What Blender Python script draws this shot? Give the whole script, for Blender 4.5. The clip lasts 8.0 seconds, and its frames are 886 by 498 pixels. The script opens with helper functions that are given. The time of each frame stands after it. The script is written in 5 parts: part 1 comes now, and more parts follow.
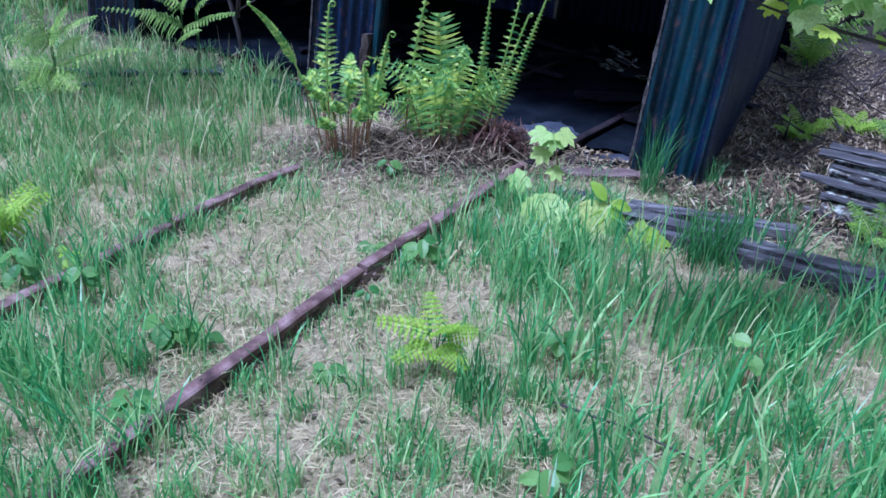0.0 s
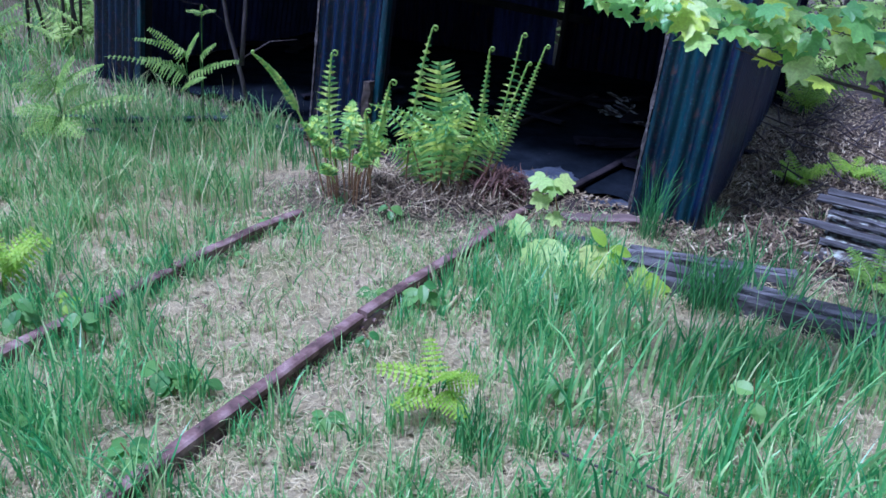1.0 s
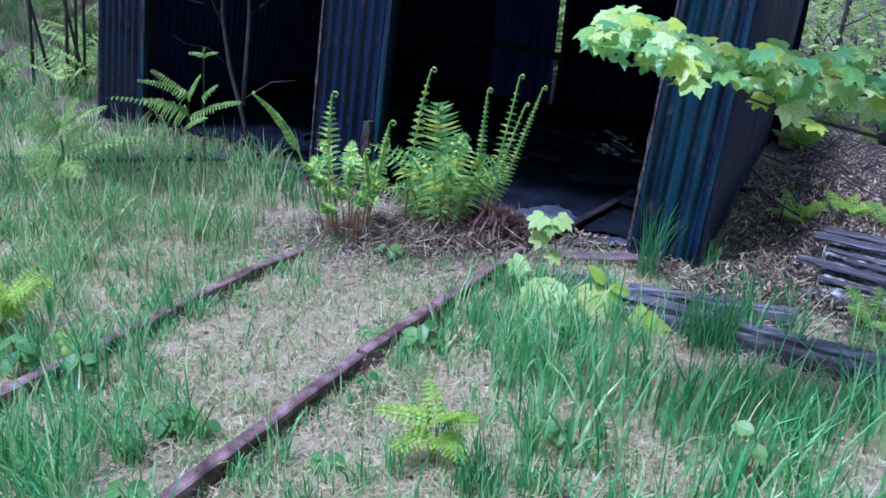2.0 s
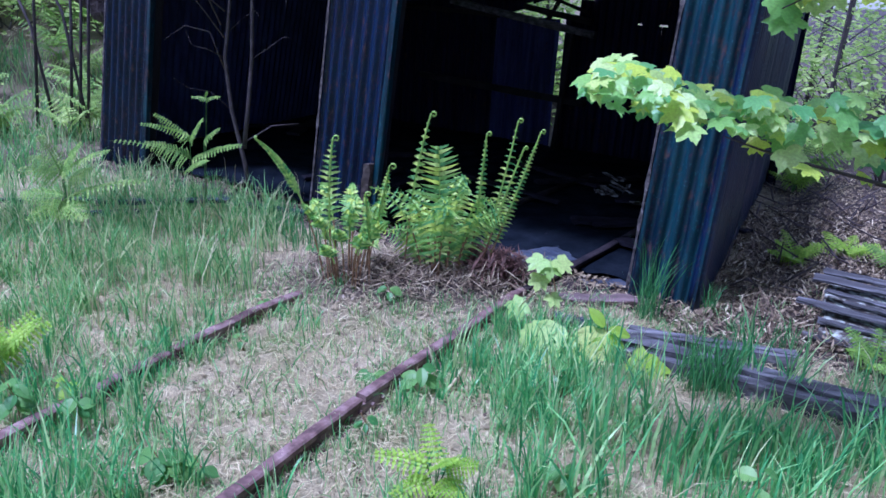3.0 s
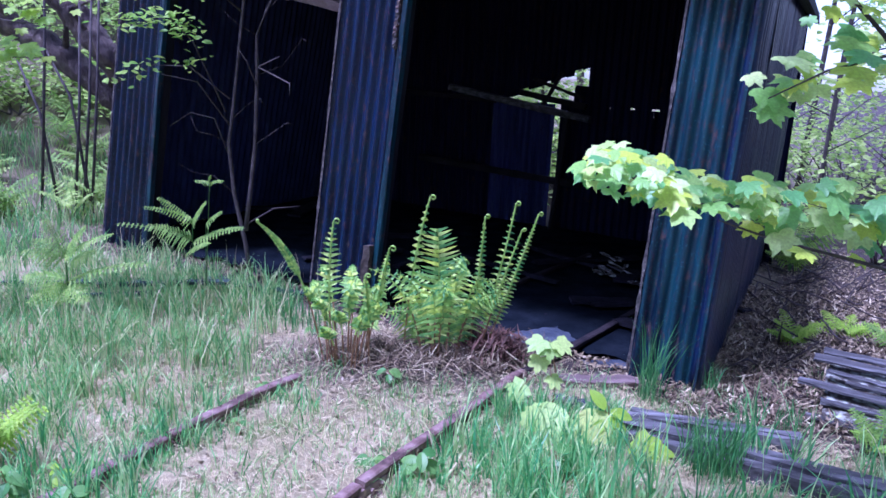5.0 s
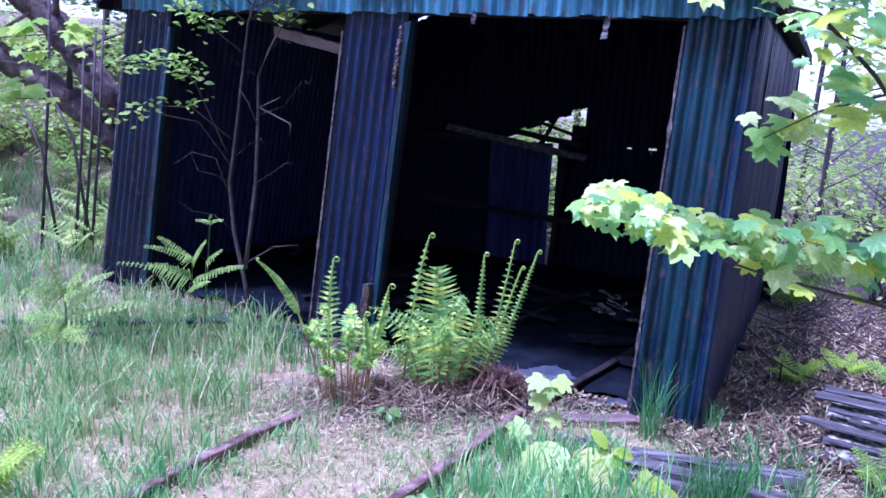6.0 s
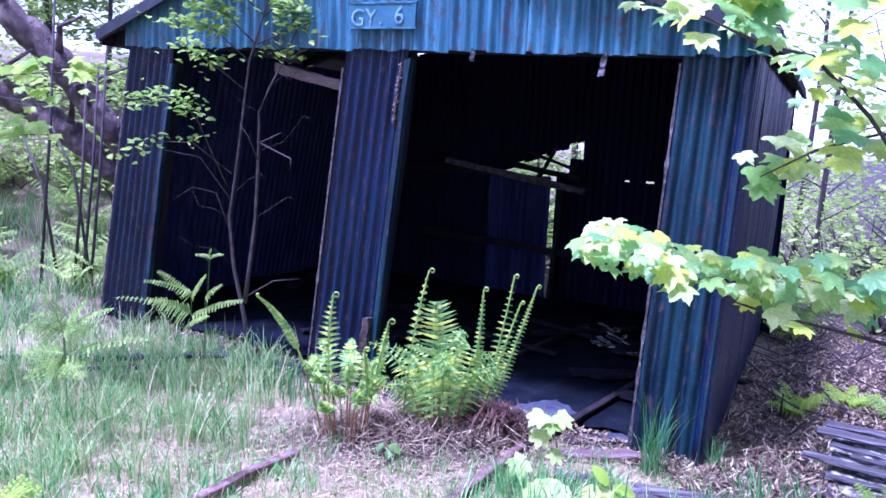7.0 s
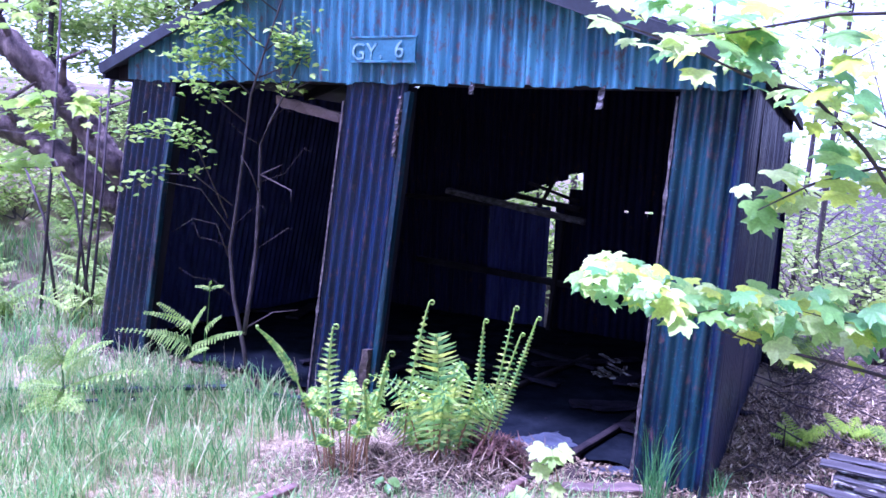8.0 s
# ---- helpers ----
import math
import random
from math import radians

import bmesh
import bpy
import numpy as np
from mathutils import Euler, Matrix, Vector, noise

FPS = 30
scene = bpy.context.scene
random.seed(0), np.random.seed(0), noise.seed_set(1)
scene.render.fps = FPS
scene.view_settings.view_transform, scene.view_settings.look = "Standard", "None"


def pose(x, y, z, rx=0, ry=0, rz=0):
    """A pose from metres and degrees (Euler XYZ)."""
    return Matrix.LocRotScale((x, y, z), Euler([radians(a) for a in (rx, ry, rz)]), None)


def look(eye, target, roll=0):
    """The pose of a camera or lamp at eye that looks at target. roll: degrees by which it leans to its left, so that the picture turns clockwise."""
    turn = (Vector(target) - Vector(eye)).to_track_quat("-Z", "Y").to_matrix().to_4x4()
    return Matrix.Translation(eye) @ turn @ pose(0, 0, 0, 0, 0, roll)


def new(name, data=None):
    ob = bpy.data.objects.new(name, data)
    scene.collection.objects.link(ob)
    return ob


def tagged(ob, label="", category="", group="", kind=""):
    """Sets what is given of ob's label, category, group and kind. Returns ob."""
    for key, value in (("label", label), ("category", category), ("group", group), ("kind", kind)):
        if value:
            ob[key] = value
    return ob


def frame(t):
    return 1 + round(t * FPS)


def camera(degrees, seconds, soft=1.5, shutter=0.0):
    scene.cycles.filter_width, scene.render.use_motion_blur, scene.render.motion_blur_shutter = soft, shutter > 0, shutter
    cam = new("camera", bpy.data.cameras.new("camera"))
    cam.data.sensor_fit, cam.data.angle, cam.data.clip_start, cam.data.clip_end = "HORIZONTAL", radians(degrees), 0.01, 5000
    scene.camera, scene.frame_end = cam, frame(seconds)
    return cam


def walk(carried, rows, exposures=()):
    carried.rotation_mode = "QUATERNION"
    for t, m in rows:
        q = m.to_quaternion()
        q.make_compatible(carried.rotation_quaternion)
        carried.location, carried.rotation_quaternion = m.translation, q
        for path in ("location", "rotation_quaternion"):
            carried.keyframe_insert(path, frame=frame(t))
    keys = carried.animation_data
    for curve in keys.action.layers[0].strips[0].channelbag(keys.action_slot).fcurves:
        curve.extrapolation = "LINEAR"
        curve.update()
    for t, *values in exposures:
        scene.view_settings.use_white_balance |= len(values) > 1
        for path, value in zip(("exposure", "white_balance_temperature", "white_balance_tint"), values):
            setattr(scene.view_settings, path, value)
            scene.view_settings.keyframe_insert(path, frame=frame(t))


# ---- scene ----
cam = camera(60.4, 8.0, 1.6)
PATH = [
    (0, (0.184, 0.054, 1.595), (0.165, 1.82, 0.656), 3.6),
    (0.5, (0.186, 0.053, 1.606), (0.161, 1.847, 0.723), 3.5),
    (1, (0.186, 0.055, 1.611), (0.157, 1.87, 0.771), 3.5),
    (1.5, (0.185, 0.051, 1.62), (0.155, 1.884, 0.821), 3.4),
    (3, (0.185, 0.047, 1.646), (0.146, 1.936, 0.989), 3.2),
    (3.5, (0.184, 0.043, 1.653), (0.144, 1.947, 1.041), 3.2),
    (4, (0.184, 0.04, 1.659), (0.141, 1.957, 1.091), 3.1),
    (4.5, (0.183, 0.034, 1.665), (0.137, 1.966, 1.151), 3.0),
    (6, (0.175, 0.014, 1.668), (0.126, 1.981, 1.308), 2.8),
    (6.5, (0.173, 0.009, 1.68), (0.123, 1.983, 1.36), 2.8),
    (7, (0.168, 0.004, 1.694), (0.119, 1.984, 1.413), 2.7),
    (7.5, (0.169, 0.001, 1.7), (0.117, 1.985, 1.459), 2.7),
    (8, (0.169, -0.002, 1.709), (0.116, 1.986, 1.504), 2.6),
]
EXPOSURES = [(0.0, 0.62, 4600, 24), (3.0, 0.7, 4600, 32), (5.0, 1.05, 4630, 45), (6.5, 1.42, 4690, 56), (8.0, 1.76, 4720, 63)]
walk(cam, [(t, look(eye, target, roll)) for t, eye, target, roll in PATH], EXPOSURES)

# ---- world and sun ----
SUN_ELEVATION, SUN_BEARING = 69.0, 236.0
world = bpy.data.worlds.new("overcast_sky")
scene.world = world
world.use_nodes = True
wn, wl = world.node_tree.nodes, world.node_tree.links
sky = wn.new("ShaderNodeTexSky")
sky.sky_type, sky.sun_disc = "NISHITA", False
sky.sun_elevation, sky.sun_rotation = radians(SUN_ELEVATION), radians(SUN_BEARING)
sky.dust_density, sky.air_density = 1.0, 1.0
haze = wn.new("ShaderNodeHueSaturation")
haze.inputs["Saturation"].default_value = 0.45
wl.new(sky.outputs[0], haze.inputs["Color"])
wl.new(haze.outputs[0], wn["Background"].inputs[0])
wn["Background"].inputs[1].default_value = 0.13
sun = new("sun", bpy.data.lights.new("sun", "SUN"))
sun.data.energy, sun.data.angle, sun.data.color = 3.2, radians(10), (1.0, 0.96, 0.9)
_e, _b = radians(SUN_ELEVATION), radians(SUN_BEARING)
sun.matrix_world = look((8 * math.sin(_b) * math.cos(_e), 8 * math.cos(_b) * math.cos(_e), 8 * math.sin(_e)), (0, 0, 0))


# ---- materials ----
def nodes_of(name):
    m = bpy.data.materials.new(name)
    m.use_nodes = True
    return m, m.node_tree.nodes, m.node_tree.links, m.node_tree.nodes["Principled BSDF"]


def ramp(nd, lk, source, stops):
    r = nd.new("ShaderNodeValToRGB")
    while len(r.color_ramp.elements) < len(stops):
        r.color_ramp.elements.new(0.5)
    for e, (p, c) in zip(r.color_ramp.elements, stops):
        e.position, e.color = p, (*c, 1)
    lk.new(source, r.inputs[0])
    return r.outputs[0]


def noise_tex(nd, lk, scale, detail=4.0, stretch=None, rough=0.55):
    t = nd.new("ShaderNodeTexNoise")
    t.inputs["Scale"].default_value, t.inputs["Detail"].default_value, t.inputs["Roughness"].default_value = scale, detail, rough
    co = nd.new("ShaderNodeTexCoord")
    if stretch:
        mp = nd.new("ShaderNodeMapping")
        mp.inputs["Scale"].default_value = stretch
        lk.new(co.outputs["Object"], mp.inputs[0])
        lk.new(mp.outputs[0], t.inputs["Vector"])
    else:
        lk.new(co.outputs["Object"], t.inputs["Vector"])
    return t.outputs["Fac"]


def mixed(nd, lk, fac, a, b, how="MIX"):
    m = nd.new("ShaderNodeMix")
    m.data_type, m.blend_type = "RGBA", how
    for sock, v in ((m.inputs[0], fac), (m.inputs[6], a), (m.inputs[7], b)):
        if hasattr(v, "links"):
            lk.new(v, sock)
        else:
            sock.default_value = (*v, 1) if isinstance(v, tuple) else v
    return m.outputs[2]


def bumped(nd, lk, bsdf, height, strength, distance):
    b = nd.new("ShaderNodeBump")
    b.inputs["Strength"].default_value, b.inputs["Distance"].default_value = strength, distance
    lk.new(height, b.inputs["Height"])
    lk.new(b.outputs[0], bsdf.inputs["Normal"])


def plant_material(name, stops, through_light=0.4, rough=0.5, grain=30, single=False):
    """Leaf tissue: shade varies from leaf to leaf and in patches, and light comes through."""
    m, nd, lk, bsdf = nodes_of(name)
    source = nd.new("ShaderNodeObjectInfo").outputs["Random"] if single else nd.new("ShaderNodeNewGeometry").outputs["Random Per Island"]
    col = ramp(nd, lk, source, stops)
    col = mixed(nd, lk, 0.45, col, ramp(nd, lk, noise_tex(nd, lk, grain), [(0.3, (0.5, 0.5, 0.5)), (0.7, (1.35, 1.35, 1.2))]), "MULTIPLY")
    lk.new(col, bsdf.inputs["Base Color"])
    bsdf.inputs["Roughness"].default_value = rough
    tr = nd.new("ShaderNodeBsdfTranslucent")
    lk.new(col, tr.inputs[0])
    mx = nd.new("ShaderNodeMixShader")
    mx.inputs[0].default_value = through_light
    lk.new(bsdf.outputs[0], mx.inputs[1])
    lk.new(tr.outputs[0], mx.inputs[2])
    lk.new(mx.outputs[0], nd["Material Output"].inputs[0])
    return m


def solid_material(name, stops, scale, stretch=None, rough=0.8, bump=0.5, distance=0.004, fine=60, metal=0.0, gloss=0.5):
    m, nd, lk, bsdf = nodes_of(name)
    big = noise_tex(nd, lk, scale, 5, stretch)
    small = noise_tex(nd, lk, fine, 6, stretch, 0.7)
    col = mixed(nd, lk, 0.5, ramp(nd, lk, big, stops), ramp(nd, lk, small, [(0.3, (0.45, 0.45, 0.45)), (0.7, (1.4, 1.4, 1.4))]), "MULTIPLY")
    lk.new(col, bsdf.inputs["Base Color"])
    bsdf.inputs["Roughness"].default_value, bsdf.inputs["Metallic"].default_value = rough, metal
    bsdf.inputs["Specular IOR Level"].default_value = gloss
    bumped(nd, lk, bsdf, small, bump, distance)
    return m


def sheet_material(name, paint, paint2, rust_from, rust=(0.09, 0.05, 0.055), gloss=0.5, fleck=(0.1, 0.22, 0.27)):
    """Painted corrugated iron: chalky paint, streaks running down, rust specks and blotches."""
    m, nd, lk, bsdf = nodes_of(name)
    col = ramp(nd, lk, noise_tex(nd, lk, 3.0, 5, (5, 5, 0.5)), [(0.36, paint), (0.62, paint2)])
    col = mixed(nd, lk, ramp(nd, lk, noise_tex(nd, lk, 26, 6, (1, 1, 0.35), 0.7), [(0.6, (0, 0, 0)), (0.75, (0.55, 0.55, 0.55))]), col, tuple(min(0.3, 2.6 * c + 0.01) for c in paint2))
    col = mixed(nd, lk, ramp(nd, lk, noise_tex(nd, lk, 75, 3, (1, 1, 0.8), 0.6), [(0.6, (0, 0, 0)), (0.7, (0.5, 0.5, 0.5))]), col, fleck)
    rmask = ramp(nd, lk, noise_tex(nd, lk, 11, 8, (1.4, 1.4, 0.7), 0.75), [(rust_from, (0, 0, 0)), (rust_from + 0.09, (0.85, 0.85, 0.85))])
    col = mixed(nd, lk, rmask, col, rust)
    col = mixed(nd, lk, ramp(nd, lk, noise_tex(nd, lk, 48, 4, (1, 1, 0.6), 0.65), [(0.58, (0, 0, 0)), (0.68, (0.7, 0.7, 0.7))]), col, (rust[0] * 0.7, rust[1] * 0.5, rust[2]))
    lk.new(col, bsdf.inputs["Base Color"])
    bsdf.inputs["Roughness"].default_value = 0.34 if gloss > 0.2 else 0.8
    bsdf.inputs["Specular IOR Level"].default_value = gloss
    bumped(nd, lk, bsdf, noise_tex(nd, lk, 40, 6), 0.35, 0.003)
    return m


MAT = {
    # One blue iron: darkened on posts for shade, lightened on the lit gable.
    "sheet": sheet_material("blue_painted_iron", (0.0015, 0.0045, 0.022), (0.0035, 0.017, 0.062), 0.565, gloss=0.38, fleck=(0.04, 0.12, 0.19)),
    "sheet_gable": sheet_material("lit_gable_iron", (0.016, 0.086, 0.14), (0.06, 0.21, 0.295), 0.535),
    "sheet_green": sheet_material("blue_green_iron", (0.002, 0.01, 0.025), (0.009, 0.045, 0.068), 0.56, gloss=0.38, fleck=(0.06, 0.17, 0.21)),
    # Near-black base puts the shed's interior shade into this iron; rust on top.
    "sheet_inner": sheet_material("stained_shaded_iron", (0.004, 0.0055, 0.022), (0.01, 0.011, 0.042), 0.57, (0.05, 0.025, 0.02), 0.1, (0.02, 0.02, 0.03)),
    # Side iron: real rust, but the base is darkened for that wall's shade.
    "sheet_side": sheet_material("weathered_shaded_iron", (0.005, 0.01, 0.036), (0.02, 0.028, 0.062), 0.57, rust=(0.07, 0.045, 0.05), gloss=0.5),
    # Lighter blue copy of the inner iron, for sheets where light reaches in.
    "sheet_back": sheet_material("lit_inner_iron", (0.02, 0.024, 0.09), (0.045, 0.05, 0.155), 0.6, (0.05, 0.025, 0.03), 0.15, (0.03, 0.03, 0.06)),
    "sign": solid_material("sign_paint", [(0.3, (0.018, 0.1, 0.15)), (0.7, (0.035, 0.15, 0.21))], 6, rough=0.5, bump=0.2),
    "letter": solid_material("letter_paint", [(0.34, (0.05, 0.17, 0.23)), (0.6, (0.26, 0.42, 0.46))], 14, rough=0.6, bump=0.2),
    # Blue-black tone puts the shed's bluish shadow into the timber colour.
    "dark_wood": solid_material("shaded_timber", [(0.3, (0.008, 0.008, 0.014)), (0.7, (0.028, 0.024, 0.034))], 5, (1, 1, 0.2), gloss=0.2),
    "roof": solid_material("roof_felt", [(0.3, (0.012, 0.014, 0.02)), (0.7, (0.03, 0.035, 0.045))], 5),
    "fascia": solid_material("fascia_board", [(0.3, (0.01, 0.015, 0.025)), (0.7, (0.026, 0.036, 0.05))], 6),
    "pink_wood": solid_material("broken_board", [(0.3, (0.09, 0.06, 0.06)), (0.7, (0.2, 0.14, 0.14))], 8, (0.2, 1, 1)),
    "grey_wood": solid_material("weathered_wood", [(0.3, (0.018, 0.017, 0.021)), (0.5, (0.075, 0.072, 0.084)), (0.72, (0.19, 0.185, 0.21))], 6, (0.25, 4, 4), bump=0.9, distance=0.006, fine=14),
    "dark_board": solid_material("rotten_board", [(0.3, (0.016, 0.012, 0.012)), (0.55, (0.055, 0.04, 0.036)), (0.8, (0.15, 0.12, 0.105))], 10, (0.8, 3, 3), bump=0.9, distance=0.006, fine=14),
    "green_wood": solid_material("mossy_wood", [(0.25, (0.012, 0.024, 0.024)), (0.75, (0.04, 0.075, 0.07))], 4, (0.3, 4, 4), bump=0.9, distance=0.006, fine=14),
    "silver_wood": solid_material("silvered_wood", [(0.34, (0.02, 0.016, 0.018)), (0.47, (0.06, 0.046, 0.042)), (0.54, (0.26, 0.27, 0.25)), (0.68, (0.5, 0.56, 0.52))], 11, (1.4, 2.2, 2.2), bump=0.9, distance=0.006, fine=14),
    # Dark copy of the rail steel; shade under the roof is in its colour.
    "shaded_rail": solid_material("shaded_steel", [(0.3, (0.012, 0.01, 0.016)), (0.7, (0.045, 0.034, 0.042))], 9, gloss=0.2),
    "rail": solid_material("rusty_steel", [(0.32, (0.06, 0.034, 0.034)), (0.5, (0.18, 0.105, 0.1)), (0.72, (0.36, 0.25, 0.245))], 12, rough=0.75, bump=0.6, distance=0.002, metal=0.25),
    "bark": solid_material("rough_bark", [(0.25, (0.035, 0.026, 0.028)), (0.5, (0.14, 0.1, 0.1)), (0.75, (0.36, 0.28, 0.25))], 9, (1, 1, 0.5), bump=1.0, distance=0.1, fine=22),
    "thin_bark": solid_material("thin_bark", [(0.3, (0.028, 0.022, 0.026)), (0.7, (0.085, 0.066, 0.074))], 14, bump=0.6),
    "stipe": solid_material("brown_stipe", [(0.3, (0.2, 0.1, 0.05)), (0.7, (0.34, 0.2, 0.1))], 20),
    "straw": plant_material("dry_straw", [(0.0, (0.38, 0.29, 0.17)), (0.5, (0.6, 0.5, 0.31)), (1.0, (0.8, 0.7, 0.48))], 0.2, 0.75),
    "litter": plant_material("dead_leaves", [(0.0, (0.06, 0.036, 0.034)), (0.6, (0.22, 0.165, 0.105)), (0.97, (0.4, 0.33, 0.22)), (1.0, (0.5, 0.41, 0.35))], 0.1, 0.8),
    "bract": plant_material("dead_stalks", [(0.0, (0.03, 0.019, 0.014)), (0.5, (0.15, 0.105, 0.07)), (0.8, (0.36, 0.28, 0.19)), (1.0, (0.66, 0.57, 0.42))], 0.1, 0.8),
    "flake": solid_material("flaking_edge", [(0.35, (0.03, 0.024, 0.03)), (0.6, (0.13, 0.11, 0.12)), (0.75, (0.3, 0.28, 0.3))], 30, rough=0.7),
    "rusty_frond": plant_material("dead_fern", [(0.0, (0.035, 0.016, 0.014)), (1.0, (0.15, 0.07, 0.055))], 0.1, 0.8),
    "grass": plant_material("grass", [(0.0, (0.06, 0.27, 0.1)), (0.35, (0.16, 0.49, 0.18)), (0.7, (0.37, 0.71, 0.28)), (0.88, (0.6, 0.78, 0.38)), (1.0, (0.74, 0.66, 0.44))], 0.42, 0.36),
    "grass_dark": plant_material("dark_grass", [(0.0, (0.04, 0.17, 0.06)), (0.6, (0.1, 0.32, 0.1)), (1.0, (0.22, 0.48, 0.18))], 0.35),
    "fern": plant_material("fern_green", [(0.0, (0.12, 0.34, 0.12)), (0.45, (0.38, 0.62, 0.14)), (0.8, (0.66, 0.8, 0.25)), (1.0, (0.66, 0.8, 0.09))], 0.4),
    "bracken": plant_material("bracken_green", [(0.0, (0.18, 0.34, 0.07)), (0.6, (0.32, 0.5, 0.11)), (1.0, (0.46, 0.6, 0.17))], 0.4),
    "meadow": plant_material("meadow_grass", [(0.0, (0.1, 0.31, 0.1)), (0.4, (0.23, 0.5, 0.17)), (0.68, (0.42, 0.65, 0.26)), (0.82, (0.64, 0.7, 0.36)), (1.0, (0.72, 0.64, 0.44))], 0.45),
    "yellow_fern": plant_material("fresh_fern", [(0.0, (0.26, 0.46, 0.04)), (1.0, (0.42, 0.6, 0.07))], 0.45),
    # Palest stops paint sky sheen on leaf tops, yellow ones light shining through.
    "maple": plant_material("sycamore_leaf", [(0.0, (0.16, 0.42, 0.15)), (0.28, (0.3, 0.56, 0.14)), (0.5, (0.54, 0.72, 0.24)), (0.74, (0.66, 0.8, 0.34)), (0.79, (0.55, 0.7, 0.1)), (1.0, (0.62, 0.72, 0.08))], 0.45, 0.42, 12, True),
    "pale_leaf": plant_material("pale_leaf", [(0.0, (0.36, 0.56, 0.15)), (0.5, (0.52, 0.68, 0.22)), (1.0, (0.68, 0.74, 0.26))], 0.4, 0.5, 14, True),
    "green_maple": plant_material("shaded_sycamore_leaf", [(0.0, (0.26, 0.48, 0.06)), (0.6, (0.4, 0.6, 0.08)), (1.0, (0.54, 0.7, 0.14))], 0.55, 0.45, 12, True),
    "sapling_leaf": plant_material("sapling_leaf", [(0.0, (0.2, 0.4, 0.066)), (1.0, (0.45, 0.6, 0.145))], 0.45),
    "wood_leaf": plant_material("woodland_leaf", [(0.0, (0.2, 0.36, 0.07)), (0.5, (0.38, 0.54, 0.13)), (1.0, (0.6, 0.72, 0.26))], 0.55),
    "bush_leaf": plant_material("bush_leaf", [(0.0, (0.1, 0.22, 0.033)), (1.0, (0.28, 0.46, 0.066))], 0.45),
    "nettle": plant_material("weed_leaf", [(0.0, (0.07, 0.23, 0.06)), (1.0, (0.24, 0.43, 0.12))], 0.4, 0.45, 30, True),
    # Interior shade is put into both colours, far blacker than real debris or cinder.
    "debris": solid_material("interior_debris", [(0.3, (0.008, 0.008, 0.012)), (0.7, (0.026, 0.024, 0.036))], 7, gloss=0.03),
    "cinder": solid_material("shaded_cinder", [(0.3, (0.004, 0.006, 0.01)), (0.7, (0.013, 0.017, 0.026))], 4, rough=0.95, gloss=0.0, distance=0.01, fine=35),
    "slate": solid_material("slate", [(0.3, (0.03, 0.038, 0.065)), (0.7, (0.07, 0.085, 0.125))], 7, rough=0.5),
}


# ---- mesh building ----
class Shape:
    """Vertices and faces, gathered for one mesh."""

    def __init__(self):
        self.v, self.f = [], []

    def poly(self, pts):
        n = len(self.v)
        self.v += [tuple(p) for p in pts]
        self.f.append(tuple(range(n, n + len(pts))))

    def grid(self, rows):
        n, w = len(self.v), len(rows[0])
        for r in rows:
            self.v += [tuple(p) for p in r]
        for i in range(len(rows) - 1):
            for j in range(w - 1):
                a = n + i * w + j
                self.f.append((a, a + 1, a + w + 1, a + w))

    def tube(self, pts, radii, n=6, cap=True):
        pts = [Vector(p) for p in pts]
        start = len(self.v)
        for i, p in enumerate(pts):
            way = (pts[min(i + 1, len(pts) - 1)] - pts[max(i - 1, 0)]).normalized()
            side = way.cross(Vector((0.31, 0.17, 0.93)) if abs(way.z) < 0.9 else Vector((0.95, 0.2, 0.1))).normalized()
            up = side.cross(way)
            r = radii[i] if hasattr(radii, "__len__") else radii
            for k in range(n):
                a = 2 * math.pi * k / n
                self.v.append(tuple(p + side * (r * math.cos(a)) + up * (r * math.sin(a))))
        for i in range(len(pts) - 1):
            for k in range(n):
                a, b = start + i * n + k, start + i * n + (k + 1) % n
                self.f.append((a, b, b + n, a + n))
        if cap:
            self.f.append(tuple(start + k for k in range(n))[::-1])
            self.f.append(tuple(start + (len(pts) - 1) * n + k for k in range(n)))

    def box(self, m, sx, sy, sz, wear=0.0, cuts=1, rng=random):
        """A plank along local x, worn along its length."""
        start = len(self.v)
        b = min(sy, sz) * 0.12
        ring = [(-sy / 2 + b, -sz / 2), (sy / 2 - b, -sz / 2), (sy / 2, -sz / 2 + b), (sy / 2, sz / 2 - b), (sy / 2 - b, sz / 2), (-sy / 2 + b, sz / 2), (-sy / 2, sz / 2 - b), (-sy / 2, -sz / 2 + b)]
        for i in range(cuts + 1):
            x = sx * (i / cuts - 0.5)
            for y, z in ring:
                j = wear if 0 < i < cuts else wear * 1.5
                self.v.append(tuple(m @ Vector((x + (rng.uniform(-2, 2) * wear if i in (0, cuts) else 0), y + rng.uniform(-j, j), z + rng.uniform(-j, j)))))
        for i in range(cuts):
            for k in range(8):
                a, c = start + i * 8 + k, start + i * 8 + (k + 1) % 8
                self.f.append((a, c, c + 8, a + 8))
        self.f.append(tuple(start + k for k in range(8))[::-1])
        self.f.append(tuple(start + cuts * 8 + k for k in range(8)))

    def mesh(self, name, material, smooth=False):
        me = bpy.data.meshes.new(name)
        me.from_pydata(self.v, [], self.f)
        me.materials.append(material)
        if smooth:
            me.polygons.foreach_set("use_smooth", [True] * len(me.polygons))
        me.update()
        return me


def thing(name, at, label, category, group="", kind="", turn=0.0):
    ob = new(name)
    ob.empty_display_size = 0.1
    ob.matrix_world = pose(*at, 0, 0, turn)
    return tagged(ob, label, category, group, kind)


